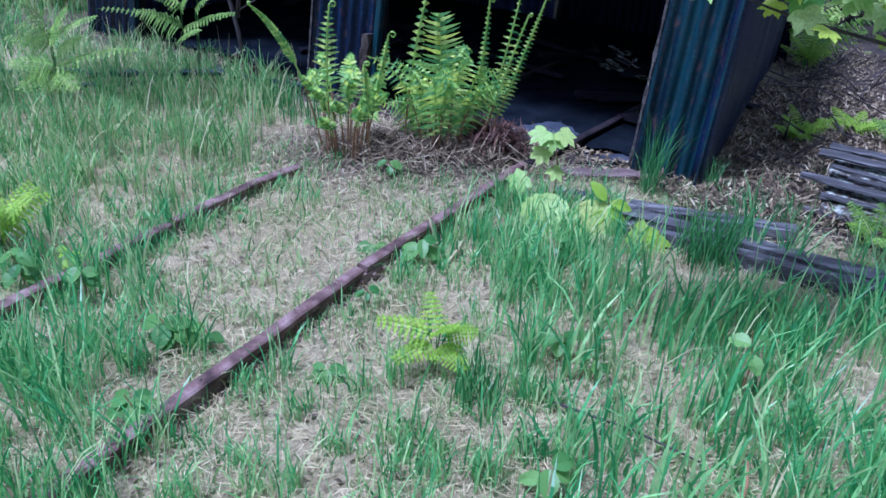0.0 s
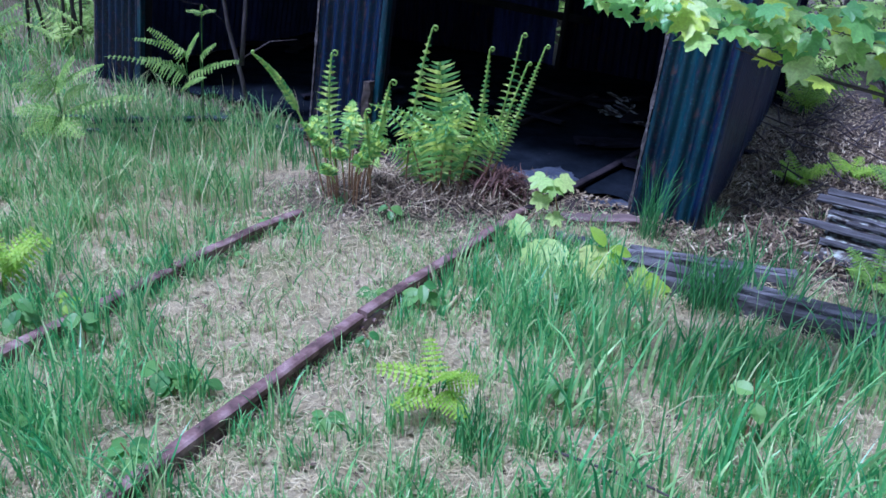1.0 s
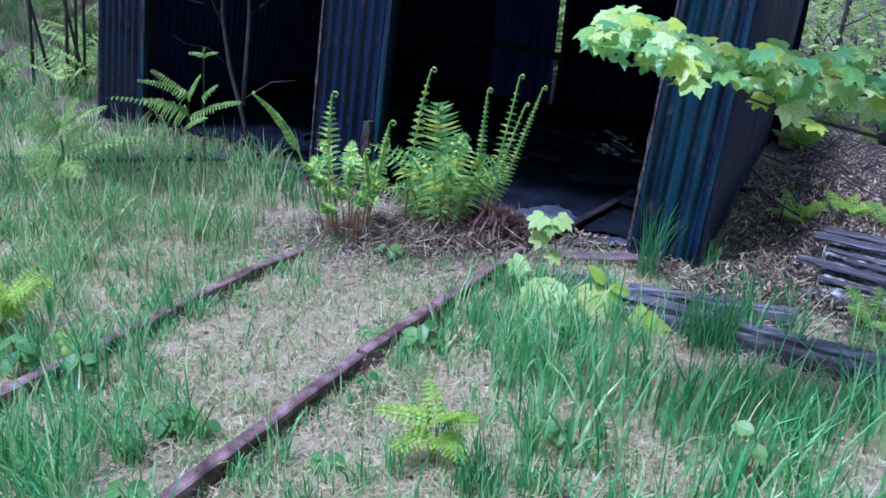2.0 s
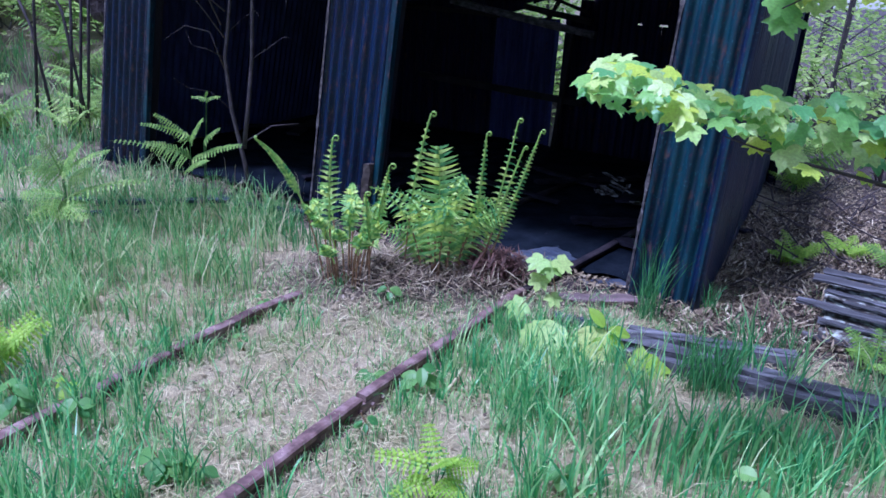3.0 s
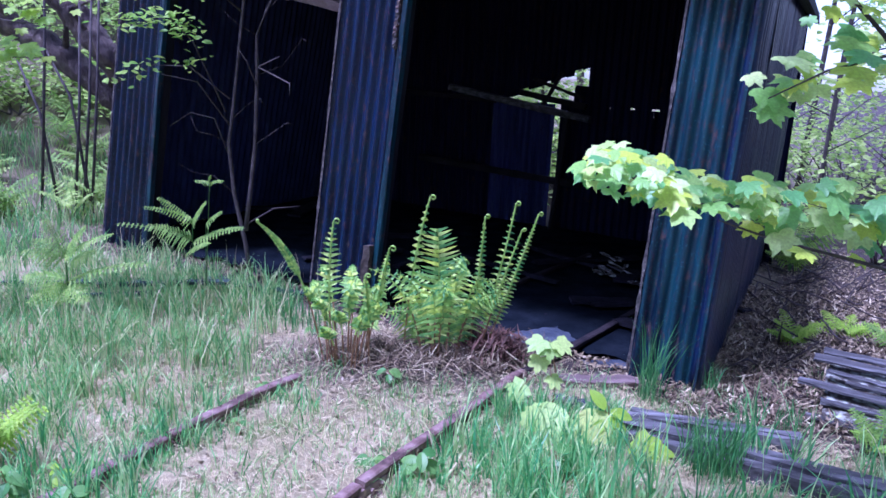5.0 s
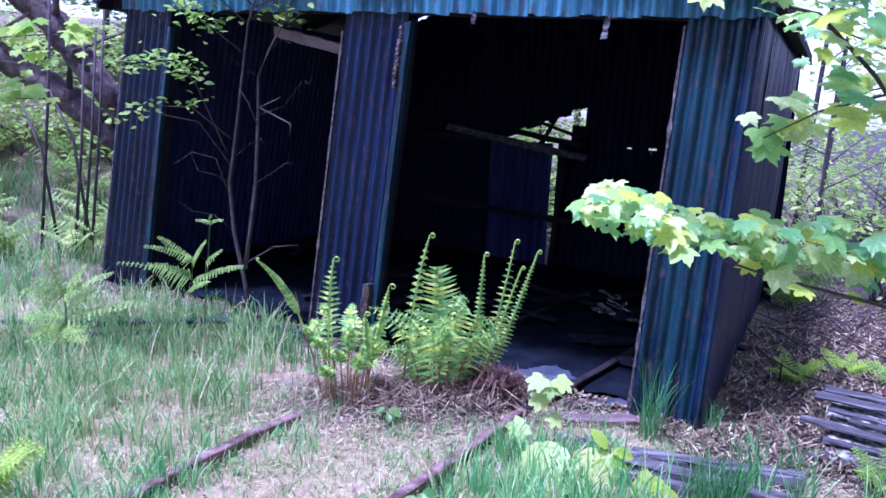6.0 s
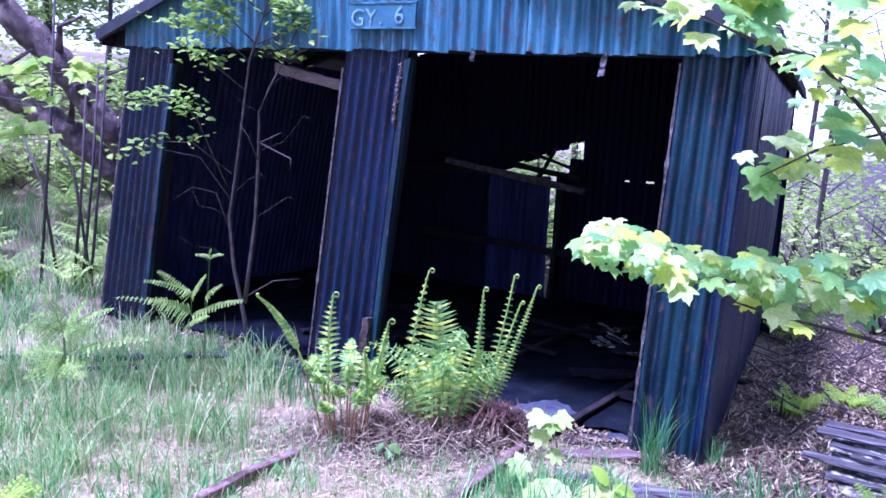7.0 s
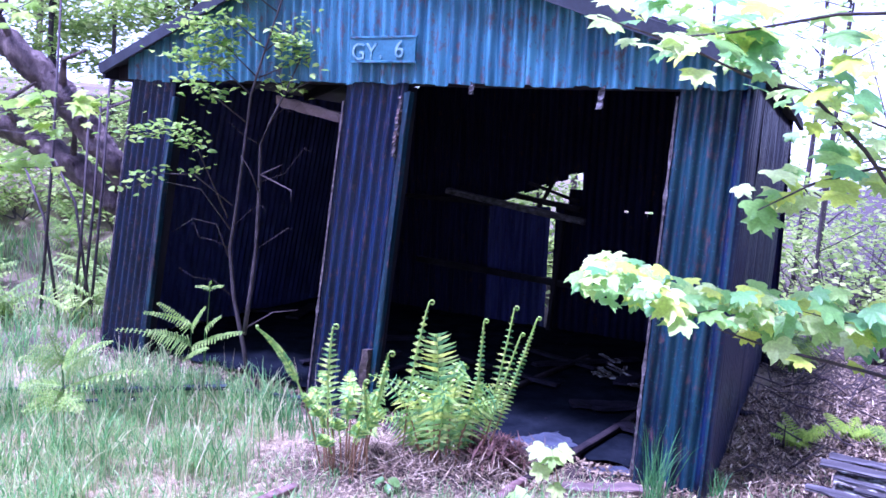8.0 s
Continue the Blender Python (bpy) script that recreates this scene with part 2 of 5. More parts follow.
def part(name, shape, material, parent, label="", smooth=False, kind=""):
    """One mesh object under a thing or a part, its shape given in the world's coordinates."""
    me = shape.mesh(name, material, smooth)
    ob = new(name, me)
    base = parent.matrix_world if parent.parent is None else parent.parent.matrix_world
    me.transform(base.inverted())
    ob.parent = parent
    return tagged(ob, label, kind=kind)


def whole(name, shape, material, label, category, group="", kind="", smooth=False):
    return tagged(new(name, shape.mesh(name, material, smooth)), label, category, group, kind)


def smoothstep(a, b, x):
    t = min(1.0, max(0.0, (x - a) / (b - a)))
    return t * t * (3 - 2 * t)


# ---- plan ----
CORNER = Vector((1.44, 3.99, 0.0))
ALONG = Vector((-0.86, 0.5105, 0.0))
INTO = Vector((0.425, 0.905, 0.0))
WIDTH, DEPTH, REAR = 5.26, 3.7, 0.187


def flat(u, v, z):
    """Shed plan to world: u along the front from the near corner, v into the shed."""
    return CORNER + ALONG * u + INTO * v + Vector((0, 0, z))


def racked(u, v, z):
    """The same for the leaning frame: the shed has racked over, more so at its far end."""
    return flat(u - z / 2.3 * (0.09 + 0.068 * u + 0.0006 * u * u), v, z)


def rear_at(u, v, z):
    """The same at the rear, which is shifted sideways: the plan is out of square."""
    return flat(u - REAR, v, z)


def plan_of(x, y):
    px, py = x - CORNER.x, y - CORNER.y
    det = ALONG.x * INTO.y - ALONG.y * INTO.x
    return (px * INTO.y - py * INTO.x) / det, (ALONG.x * py - ALONG.y * px) / det


def ground_z(x, y):
    u, v = plan_of(x, y)
    z = 0.03 * noise.noise((x * 0.9, y * 0.9, 0.3)) + 0.012 * noise.noise((x * 4, y * 4, 2.1))
    z += 0.07 * math.exp(-((x - 0.05) ** 2 + (y - 4.2) ** 2) / 0.25)
    z += 0.1 * smoothstep(0.3, 2.5, -u) * smoothstep(0.3, 3.0, v + 1.0)
    z += 0.08 * max(0.0, -u - 3.0) * smoothstep(0, 4, v)
    far = math.hypot(x, y)
    k = 0.1 if x < 0 else 0.1 - 0.09 * smoothstep(0.0, 4.0, x)
    z += k * min(30.5, max(0.0, far - 9.5))
    z += 0.34 * min(6.0, max(0.0, y - 7.6)) * smoothstep(-2.6, -4.2, x)
    if 0.05 < u < WIDTH - 0.05 and 0.1 < v < DEPTH:
        z = 0.3 * z - 0.06
    return z


# ---- ground ----
def spread(lo, hi, a, b, step, growth=1.22):
    """Even steps between a and b, then ever wider ones out to lo and hi."""
    out = list(np.arange(a, b + 1e-6, step))
    s, x = step, b
    while x < hi:
        s *= growth
        x += s
        out.append(min(x, hi))
    s, x = step, a
    while x > lo:
        s *= growth
        x -= s
        out.insert(0, max(x, lo))
    return out


def litter_share(x, y):
    """How far dead leaves and earth take over from dry grass: round the ferns, in the shed and on the bank beside it."""
    u, v = plan_of(x, y)
    k = noise.noise((x * 1.3, y * 1.3, 7.0)) * 0.35
    share = smoothstep(-0.1, 0.3, -u + k) * smoothstep(-0.7, -0.1, v + k)
    share = max(share, 1.2 * math.exp(-((x - 0.0) ** 2 / 0.9 + (y - 4.15) ** 2 / 0.2)))
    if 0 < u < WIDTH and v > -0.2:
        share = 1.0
    if math.hypot(x, y) > 7:
        share = max(share, 0.6 + k)
    return min(1.0, max(0.0, share))


def build_ground():
    xs, ys = spread(-400, 400, -3.6, 3.6, 0.07), spread(-400, 400, 0.8, 7.4, 0.07)
    shape = Shape()
    shape.grid([[(x, y, ground_z(x, y)) for x in xs] for y in ys])
    m, nd, lk, bsdf = nodes_of("woodland_floor")
    att = nd.new("ShaderNodeAttribute")
    att.attribute_name = "litter"
    straw = ramp(nd, lk, noise_tex(nd, lk, 2.2, 6), [(0.3, (0.16, 0.2, 0.06)), (0.45, (0.34, 0.29, 0.17)), (0.7, (0.5, 0.41, 0.28))])
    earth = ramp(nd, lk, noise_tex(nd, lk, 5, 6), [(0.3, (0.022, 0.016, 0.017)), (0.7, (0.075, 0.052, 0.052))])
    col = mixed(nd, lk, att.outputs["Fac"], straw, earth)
    fine = noise_tex(nd, lk, 70, 6, None, 0.75)
    col = mixed(nd, lk, 0.7, col, ramp(nd, lk, fine, [(0.3, (0.3, 0.3, 0.3)), (0.7, (1.6, 1.6, 1.6))]), "MULTIPLY")
    lk.new(col, bsdf.inputs["Base Color"])
    bsdf.inputs["Roughness"].default_value = 0.95
    bumped(nd, lk, bsdf, fine, 0.9, 0.02)
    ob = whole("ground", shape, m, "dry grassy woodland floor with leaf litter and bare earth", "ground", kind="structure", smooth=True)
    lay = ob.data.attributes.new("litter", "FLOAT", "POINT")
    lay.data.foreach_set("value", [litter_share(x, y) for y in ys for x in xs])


build_ground()

# ---- shed ----
PITCH, RISE, NEAR_U = 0.088, 0.018, -0.08


def corrugated(place, w0, w1, low, high, seed, rows=6, ragged=0.012, dent=0.006):
    """A corrugated sheet, its waves running upright. place(w, out, z) gives the world point; low and high give its ends along w."""
    rng = random.Random(seed)
    shape = Shape()
    n = max(4, int((w1 - w0) / PITCH * 8))
    off = [rng.uniform(-ragged, ragged) for _ in range(n // 8 + 2)]
    for thick in (0.0, -0.003):
        lines = []
        for i in range(rows + 1):
            line = []
            for j in range(n + 1):
                w = w0 + (w1 - w0) * j / n
                zl, zh = low(w) + off[j // 8], high(w)
                z = zl + (zh - zl) * i / rows
                out = RISE * math.sin(2 * math.pi * w / PITCH) + thick + dent * noise.noise((w * 3, z * 2.5, seed))
                line.append(place(w, out, z))
            lines.append(line if thick == 0 else line[::-1])
        shape.grid(lines)
    return shape


shed = thing("shed", tuple(flat(WIDTH / 2, DEPTH / 2, -0.05)), "leaning derelict blue corrugated iron shed with two open bays", "shed")
front = lambda w, out, z: racked(w, -out, z)
gable_front = lambda w, out, z: flat(w, -0.035 - out, z)
near_side = lambda w, out, z: racked(NEAR_U - out, w, z)
far_side = lambda w, out, z: racked(WIDTH + out, w, z)
rear = lambda w, out, z: rear_at(w, DEPTH + out, z)


def header_z(u):
    return 2.185 + 0.033 * u


RIDGE_U, RIDGE_Z, EAVE_L, EAVE_R = 2.4, 3.3, (5.04, 2.46), (-0.26, 2.28)


def roof_z(u):
    if u > RIDGE_U:
        return RIDGE_Z + (EAVE_L[1] - RIDGE_Z) * (u - RIDGE_U) / (EAVE_L[0] - RIDGE_U)
    return RIDGE_Z + (EAVE_R[1] - RIDGE_Z) * (u - RIDGE_U) / (EAVE_R[0] - RIDGE_U)


for i, (a, b, mat, lab) in enumerate(((-0.07, 0.305, "sheet_green", "blue-green iron sheet with rust flecks"), (2.19, 2.73, "sheet", "blue iron sheet with rusted edges, darkened for shade"), (4.66, 5.235, "sheet", "blue iron sheet darkened for shade"))):
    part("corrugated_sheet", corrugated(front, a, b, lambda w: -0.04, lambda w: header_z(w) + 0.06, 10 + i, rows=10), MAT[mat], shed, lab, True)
for i in range(8):
    a = -0.22 + i * 0.66
    b = min(a + 0.69, 4.8)
    part("corrugated_sheet", corrugated(gable_front if i % 2 else (lambda w, out, z: flat(w, -0.039 - out, z)), a, b, header_z, lambda w: roof_z(w) - 0.02, 30 + i), MAT["sheet_gable"], shed, "blue gable sheet coloured lighter for the light on it", True)
for i in range(6):
    a, b = i * 0.63, min(i * 0.63 + 0.66, DEPTH)
    part("corrugated_sheet", corrugated(near_side, a, b, lambda w: -0.05, lambda w: 2.26, 50 + i, dent=0.012), MAT["sheet_side"], shed, "rust-stained side sheet with light and shade in its colour", True)
    part("corrugated_sheet", corrugated(far_side, a, b, lambda w: -0.05, lambda w: 2.45, 60 + i), MAT["sheet_back"], shed, "rust-stained side sheet with light and shade in its colour", True)


def hole_top(w):
    return 1.37 + (3.09 - w) * 0.37 if 2.03 < w < 3.09 else 1.36


def wall_top(w):
    return 1.57 if 1.8 < w < 2.18 else 1.36


# the one lighter blue sheet paints a patch of light on the rear wall
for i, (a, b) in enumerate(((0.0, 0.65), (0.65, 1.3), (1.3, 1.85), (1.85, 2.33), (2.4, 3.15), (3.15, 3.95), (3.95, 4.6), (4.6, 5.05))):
    part("corrugated_sheet", corrugated(rear, a, b, lambda w: -0.1, wall_top, 70 + i), MAT["sheet_back" if 2.3 < a < 3 else "sheet_inner"], shed, "blue rear sheet coloured lighter where light falls" if 2.3 < a < 3 else "stained rear sheet coloured dark for interior shade", True)
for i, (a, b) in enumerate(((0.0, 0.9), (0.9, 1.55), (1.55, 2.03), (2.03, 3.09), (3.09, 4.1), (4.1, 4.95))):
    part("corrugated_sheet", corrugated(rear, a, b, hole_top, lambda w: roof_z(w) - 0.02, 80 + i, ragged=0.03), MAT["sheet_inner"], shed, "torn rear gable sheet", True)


def beam(name, a, b, wide, high, mat, seed, label="", wear=0.004, parent=None):
    a, b = Vector(a), Vector(b)
    way = (b - a).normalized()
    side = Vector((0, 0, 1)).cross(way) if abs(way.z) < 0.95 else ALONG.copy()
    side.normalize()
    m = Matrix((way, side, way.cross(side))).transposed().to_4x4()
    m.translation = (a + b) / 2
    shape = Shape()
    shape.box(m, (b - a).length, wide, high, wear, 8, random.Random(seed))
    return part(name, shape, MAT[mat], parent or shed, label)


for i, u in enumerate((-0.01, 0.25, 2.23, 2.67, 4.7, 5.17)):
    beam("timber_post", racked(u, 0.085, -0.05), racked(u, 0.085, 2.24), 0.1, 0.09, "dark_wood", i)
for i, u in enumerate((0.03, 5.1)):
    beam("timber_post", racked(u, DEPTH - 0.1, -0.05), racked(u, DEPTH - 0.1, 2.24), 0.1, 0.1, "dark_wood", 20 + i)
beam("lintel", flat(-0.1, 0.09, 2.24), flat(5.05, 0.09, 2.42), 0.1, 0.12, "dark_wood", 31)
beam("flashing", racked(2.165, -0.005, 0.0), racked(2.165, -0.005, 2.2), 0.045, 0.05, "sheet_green", 32, "teal painted post edging")
beam("flashing", racked(4.635, -0.005, 0.0), racked(4.635, -0.005, 2.2), 0.045, 0.05, "sheet_green", 33, "teal painted post edging")
for i, u in enumerate((2.74, 0.315, 5.24)):
    shape = Shape()
    rng = random.Random(900 + i)
    line = []
    for k in range(41):
        z = 0.05 + 2.1 * k / 40
        w = 0.006 + 0.012 * max(0.0, noise.noise((k * 0.45, i * 7.0, 1.0)))
        line.append([racked(u - w, -0.012, z), racked(u + w, -0.016, z), racked(u + w, -0.006, z)])
    shape.grid(line)
    part("sheet_edge", shape, MAT["flake"], shed, "flaking pale rusted sheet edge")
for k in range(5):
    beam("rust_patch", racked(2.21 + 0.012 * (k % 2), -0.022, 1.78 + 0.075 * k), racked(2.215, -0.024, 1.87 + 0.075 * k), 0.02, 0.05 - 0.006 * k, "pink_wood" if k % 2 else "flake", 600 + k, "torn rusted hole along the post edge", 0.006)
beam("broken_board", flat(3.2, 0.1, 2.17), flat(2.56, 0.1, 2.04), 0.03, 0.07, "pink_wood", 34, "broken pinkish board end", 0.008)
beam("post_stub", racked(2.22, -0.05, -0.02), racked(2.22, -0.05, 0.48), 0.06, 0.055, "dark_board", 35, "rotten stub against the middle post", 0.008)
beam("tie_beam", rear_at(3.6, DEPTH - 0.3, 1.48), rear_at(1.9, DEPTH - 0.3, 1.24), 0.08, 0.07, "grey_wood", 36, "sagging tie beam")
beam("tie_beam", rear_at(2.75, DEPTH - 0.2, 1.47), rear_at(1.98, DEPTH - 0.2, 1.36), 0.07, 0.06, "dark_wood", 37)
beam("loose_lath", rear_at(2.62, DEPTH - 0.15, 1.62), rear_at(2.02, DEPTH - 0.15, 1.44), 0.03, 0.035, "dark_wood", 41)
beam("loose_lath", rear_at(2.5, DEPTH - 0.12, 1.34), rear_at(2.3, DEPTH - 0.12, 1.7), 0.03, 0.04, "dark_wood", 42)
beam("wall_rail", rear_at(4.1, DEPTH - 0.08, 0.62), rear_at(2.0, DEPTH - 0.08, 0.53), 0.06, 0.07, "dark_wood", 38)
beam("wall_rail", rear_at(4.9, DEPTH - 0.08, 1.4), rear_at(3.1, DEPTH - 0.08, 1.36), 0.06, 0.05, "dark_wood", 39)
beam("strut", rear_at(2.3, DEPTH - 0.12, -0.05), rear_at(2.2, DEPTH - 0.12, 1.3), 0.05, 0.05, "dark_wood", 40)
for i in range(4):
    v = 0.25 + i * 1.05
    for j, (a, b) in enumerate(((EAVE_L[0] - 0.25, RIDGE_U), (EAVE_R[0] + 0.2, RIDGE_U))):
        beam("rafter", flat(a, v, roof_z(a) - 0.09), flat(b, v, roof_z(b) - 0.09), 0.05, 0.09, "dark_wood", 50 + i * 2 + j)
for i, (a, b) in enumerate((((EAVE_L[0]), RIDGE_U), (RIDGE_U, EAVE_R[0]))):
    shape = Shape()
    lines = []
    for up in (0.0, 0.035):
        rows_ = []
        for k in range(13):
            v = -0.12 + (DEPTH + 0.17) * k / 12
            rows_.append([flat(a + (b - a) * j / 24, v, roof_z(a + (b - a) * j / 24) + up + 0.012 * noise.noise((j * 0.5, v, 3 + i)) - 0.05 * math.sin(math.pi * k / 12) * math.sin(math.pi * j / 24)) for j in range(25)])
        shape.grid(rows_ if up else [r[::-1] for r in rows_])
        lines.append(rows_)
    for low_row, high_row in ((lines[0][0], lines[1][0]), (lines[0][-1], lines[1][-1]), ([r[0] for r in lines[0]], [r[0] for r in lines[1]]), ([r[-1] for r in lines[0]], [r[-1] for r in lines[1]])):
        shape.grid([low_row, high_row])
    part("roof_slope", shape, MAT["roof"], shed, "dark felted roof slope", True)
    beam("barge_board", flat(a, -0.135, roof_z(a) - 0.03), flat(b, -0.135, roof_z(b) - 0.03), 0.025, 0.085, "fascia", 70 + i, "weathered grey barge board")
beam("eave_board", flat(EAVE_R[0], -0.1, EAVE_R[1] - 0.04), flat(EAVE_R[0], DEPTH + 0.04, EAVE_R[1] - 0.02), 0.03, 0.07, "dark_wood", 75)
beam("eave_board", flat(EAVE_L[0], -0.1, EAVE_L[1] - 0.04), flat(EAVE_L[0], DEPTH + 0.04, EAVE_L[1] - 0.04), 0.03, 0.12, "dark_wood", 76)
for i, (u, z) in enumerate(((0.62, 2.12), (1.45, 2.16))):
    beam("hanging_scrap", flat(u, -0.03, z + 0.09), flat(u + 0.015, -0.03, z - 0.03 + 0.05 * i), 0.03, 0.008, "grey_wood", 80 + i, "torn scrap under the lintel", 0.004)

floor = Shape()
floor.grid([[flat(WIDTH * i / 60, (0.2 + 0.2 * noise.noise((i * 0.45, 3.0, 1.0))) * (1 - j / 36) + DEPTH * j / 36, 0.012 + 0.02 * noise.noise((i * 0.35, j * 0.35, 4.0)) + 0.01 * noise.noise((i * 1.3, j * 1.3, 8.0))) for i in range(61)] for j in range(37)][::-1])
whole("floor", floor, MAT["cinder"], "cinder floor of the open shed, coloured black for its shade", "floor", kind="structure", smooth=True)

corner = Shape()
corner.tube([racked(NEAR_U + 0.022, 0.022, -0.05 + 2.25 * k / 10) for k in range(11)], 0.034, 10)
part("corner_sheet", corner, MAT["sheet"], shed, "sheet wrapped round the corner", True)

# sign on the gable
sign = thing("sign", tuple(flat(2.12, -0.06, 2.47)), "blue painted board lettered GY 6 on the gable", "sign")
beam("board", flat(2.378, -0.068, 2.478), flat(1.858, -0.068, 2.458), 0.018, 0.15, "sign", 90, parent=sign, wear=0.002)
for edge in (0.078, -0.078):
    beam("frame", flat(2.388, -0.072, 2.478 + edge), flat(1.848, -0.072, 2.458 + edge), 0.022, 0.014, "sheet_gable", 91, parent=sign, wear=0.001)
for word, u in (("GY", 2.37), (".", 2.14), ("6", 2.02)):
    txt = bpy.data.curves.new("lettering", "FONT")
    txt.body, txt.size, txt.extrude = word, 0.155, 0.002
    txt.materials.append(MAT["letter"])
    ob = new("lettering", txt)
    face = Matrix((-ALONG, Vector((0, 0, 1)), -INTO)).transposed().to_4x4()
    face.translation = flat(u, -0.087, 2.413)
    ob.parent = sign
    ob.matrix_local = sign.matrix_world.inverted() @ face

# ---- rails ----
RAIL_SECTION = [(-0.06, 0.0), (0.06, 0.0), (0.06, 0.012), (0.012, 0.02), (0.01, 0.07), (0.03, 0.078), (0.032, 0.105), (0.022, 0.112), (-0.022, 0.112), (-0.032, 0.105), (-0.03, 0.078), (-0.01, 0.07), (-0.012, 0.02), (-0.06, 0.012)]


def rail_bar(points, drop, owner, mat="rail", label=""):
    pts = [Vector(c) for c in points]
    path = []
    for i in range(len(pts) - 1):
        for k in range(8):
            path.append(pts[i].lerp(pts[i + 1], k / 8))
    path.append(pts[-1])
    shape = Shape()
    n = len(RAIL_SECTION)
    for i, c in enumerate(path):
        way = (path[min(i + 1, len(path) - 1)] - path[max(i - 1, 0)]).normalized()
        side = way.cross(Vector((0, 0, 1))).normalized()
        for a, b in RAIL_SECTION:
            shape.v.append(tuple(c + side * (a * 0.8 + 0.003 * noise.noise((c.x * 9, c.y * 9, b * 40))) + Vector((0, 0, b * 0.85 + drop + 0.004 * noise.noise((c.x * 6, c.y * 6, b * 40))))))
        if i:
            for k in range(n):
                a, b = (i - 1) * n + k, (i - 1) * n + (k + 1) % n
                shape.f.append((a, b, b + n, a + n))
    shape.f.append(tuple(range(n)))
    shape.f.append(tuple(range(len(path) * n - n, len(path) * n))[::-1])
    part("rail_length", shape, MAT[mat], owner, label)


def rail(label, lengths, drop, inside):
    """A rail laid in lengths, with a plate bolted along each side of every joint."""
    owner = thing("rail", lengths[0][0], label, "rail", "pair of rails")
    for points in lengths:
        rail_bar(points, drop, owner)
    rail_bar(inside, drop, owner, "shaded_rail", "rail inside the shed, darkened for its shade")
    for points in lengths[1:]:
        c, way = Vector(points[0]), (Vector(points[1]) - Vector(points[0])).normalized()
        side = way.cross(Vector((0, 0, 1))).normalized()
        for s in (-1, 1):
            o = c + side * (0.018 * s) + Vector((0, 0, drop + 0.04))
            plate = beam("joint_plate", o - way * 0.16, o + way * 0.16, 0.014, 0.04, "rail", 7 + s, parent=owner, wear=0.001)
            for k in (-0.11, -0.04, 0.04, 0.11):
                bolt = Shape()
                bolt.tube([o + way * k, o + way * k + side * (0.022 * s)], 0.011, 6)
                part("bolt", bolt, MAT["rail"], plate)


rail("rusty narrow-gauge rail running from the grass into the shed", [[(-1.6, -0.2, 0), (-0.72, 1.6, 0), (-0.46, 2.12, 0), (-0.175, 2.69, 0)], [(-0.165, 2.71, 0.004), (0.23, 3.4, 0.0), (0.5, 3.9, -0.01), (0.56, 3.99, -0.012)]], -0.01, [(0.565, 4.0, -0.013), (0.8, 4.33, -0.02), (1.45, 5.3, -0.03), (2.4, 6.8, -0.04)])
rail("rusty rail broken by grass and ending under ferns", [[(-2.4, 0.3, 0), (-1.36, 2.32, 0), (-1.05, 3.0, -0.01)], [(-1.04, 3.02, -0.004), (-0.8, 3.49, 0), (-0.645, 3.79, -0.025)]], -0.016, [(-0.635, 3.81, -0.1), (-0.1, 4.75, -0.09), (0.5, 5.7, -0.03), (1.4, 7.1, -0.04)])

# ---- timbers and boards ----
def plank(name, a, b, wide, high, mat, label, category, seed, group="", wear=0.006, roll=0.0):
    a, b = Vector(a), Vector(b)
    way = (b - a).normalized()
    side = Vector((0, 0, 1)).cross(way).normalized()
    m = Matrix((way, side, way.cross(side))).transposed().to_4x4()
    m.translation = (a + b) / 2
    shape = Shape()
    shape.box(pose(0, 0, 0, roll), (b - a).length, wide, high, wear, 14, random.Random(seed))
    ob = whole(name, shape, MAT[mat], label, category, group)
    ob.matrix_world = m
    return ob


def split_timber(a, b, strips, high, label, seed):
    """A weathered timber that has split along its grain into strips; strips hold their widths."""
    a, b = Vector(a), Vector(b)
    side = Vector((0, 0, 1)).cross((b - a).normalized()).normalized()
    owner = thing("sleeper", tuple((a + b) / 2), label, "timber")
    off = -sum(strips) / 2
    for k, w in enumerate(strips):
        rng = random.Random(seed + k)
        d = side * (off + w / 2) + Vector((0, 0, rng.uniform(-0.012, 0.008)))
        off += w
        shift = (b - a).normalized() * rng.uniform(-0.05, 0.05)
        beam("split_strip", a + d + shift, b + d + shift * 0.4, w - 0.009, high, "grey_wood", seed * 7 + k, "", 0.005, owner)


split_timber((0.95, 3.4, 0.035), (2.52, 2.6, 0.05), (0.07, 0.05, 0.09), 0.12, "long weathered grey timber split along its grain", 1)
split_timber((1.02, 3.54, 0.03), (1.8, 3.34, 0.04), (0.04, 0.055), 0.09, "short weathered timber with a dark split edge", 5)
plank("board", (0.74, 3.95, 0.035), (1.2, 4.0, 0.04), 0.1, 0.035, "pink_wood", "damp brown board in the shed mouth", "board", 3)
plank("board", (0.7, 3.75, 0.02), (1.05, 3.62, 0.02), 0.09, 0.03, "slate", "bluish grey board beside the rail", "board", 4)
plank("board", (0.86, 4.28, -0.005), (1.22, 4.36, 0.0), 0.12, 0.02, "slate", "flat damp slate-blue board in the shed mouth", "board", 6)
plank("board", (0.55, 4.55, 0.02), (0.95, 4.85, 0.0), 0.28, 0.03, "slate", "flat bluish sheet on the shed floor", "board", 5)
# a slumped stack: wide peeling boards lie shingled up the slope, split laths along their edges
STACK_WAY = Vector((math.cos(radians(-31)), math.sin(radians(-31)), -0.025))
STACK_SIDE = Vector((0.51, 0.86, 0.27))
rng = random.Random(500)
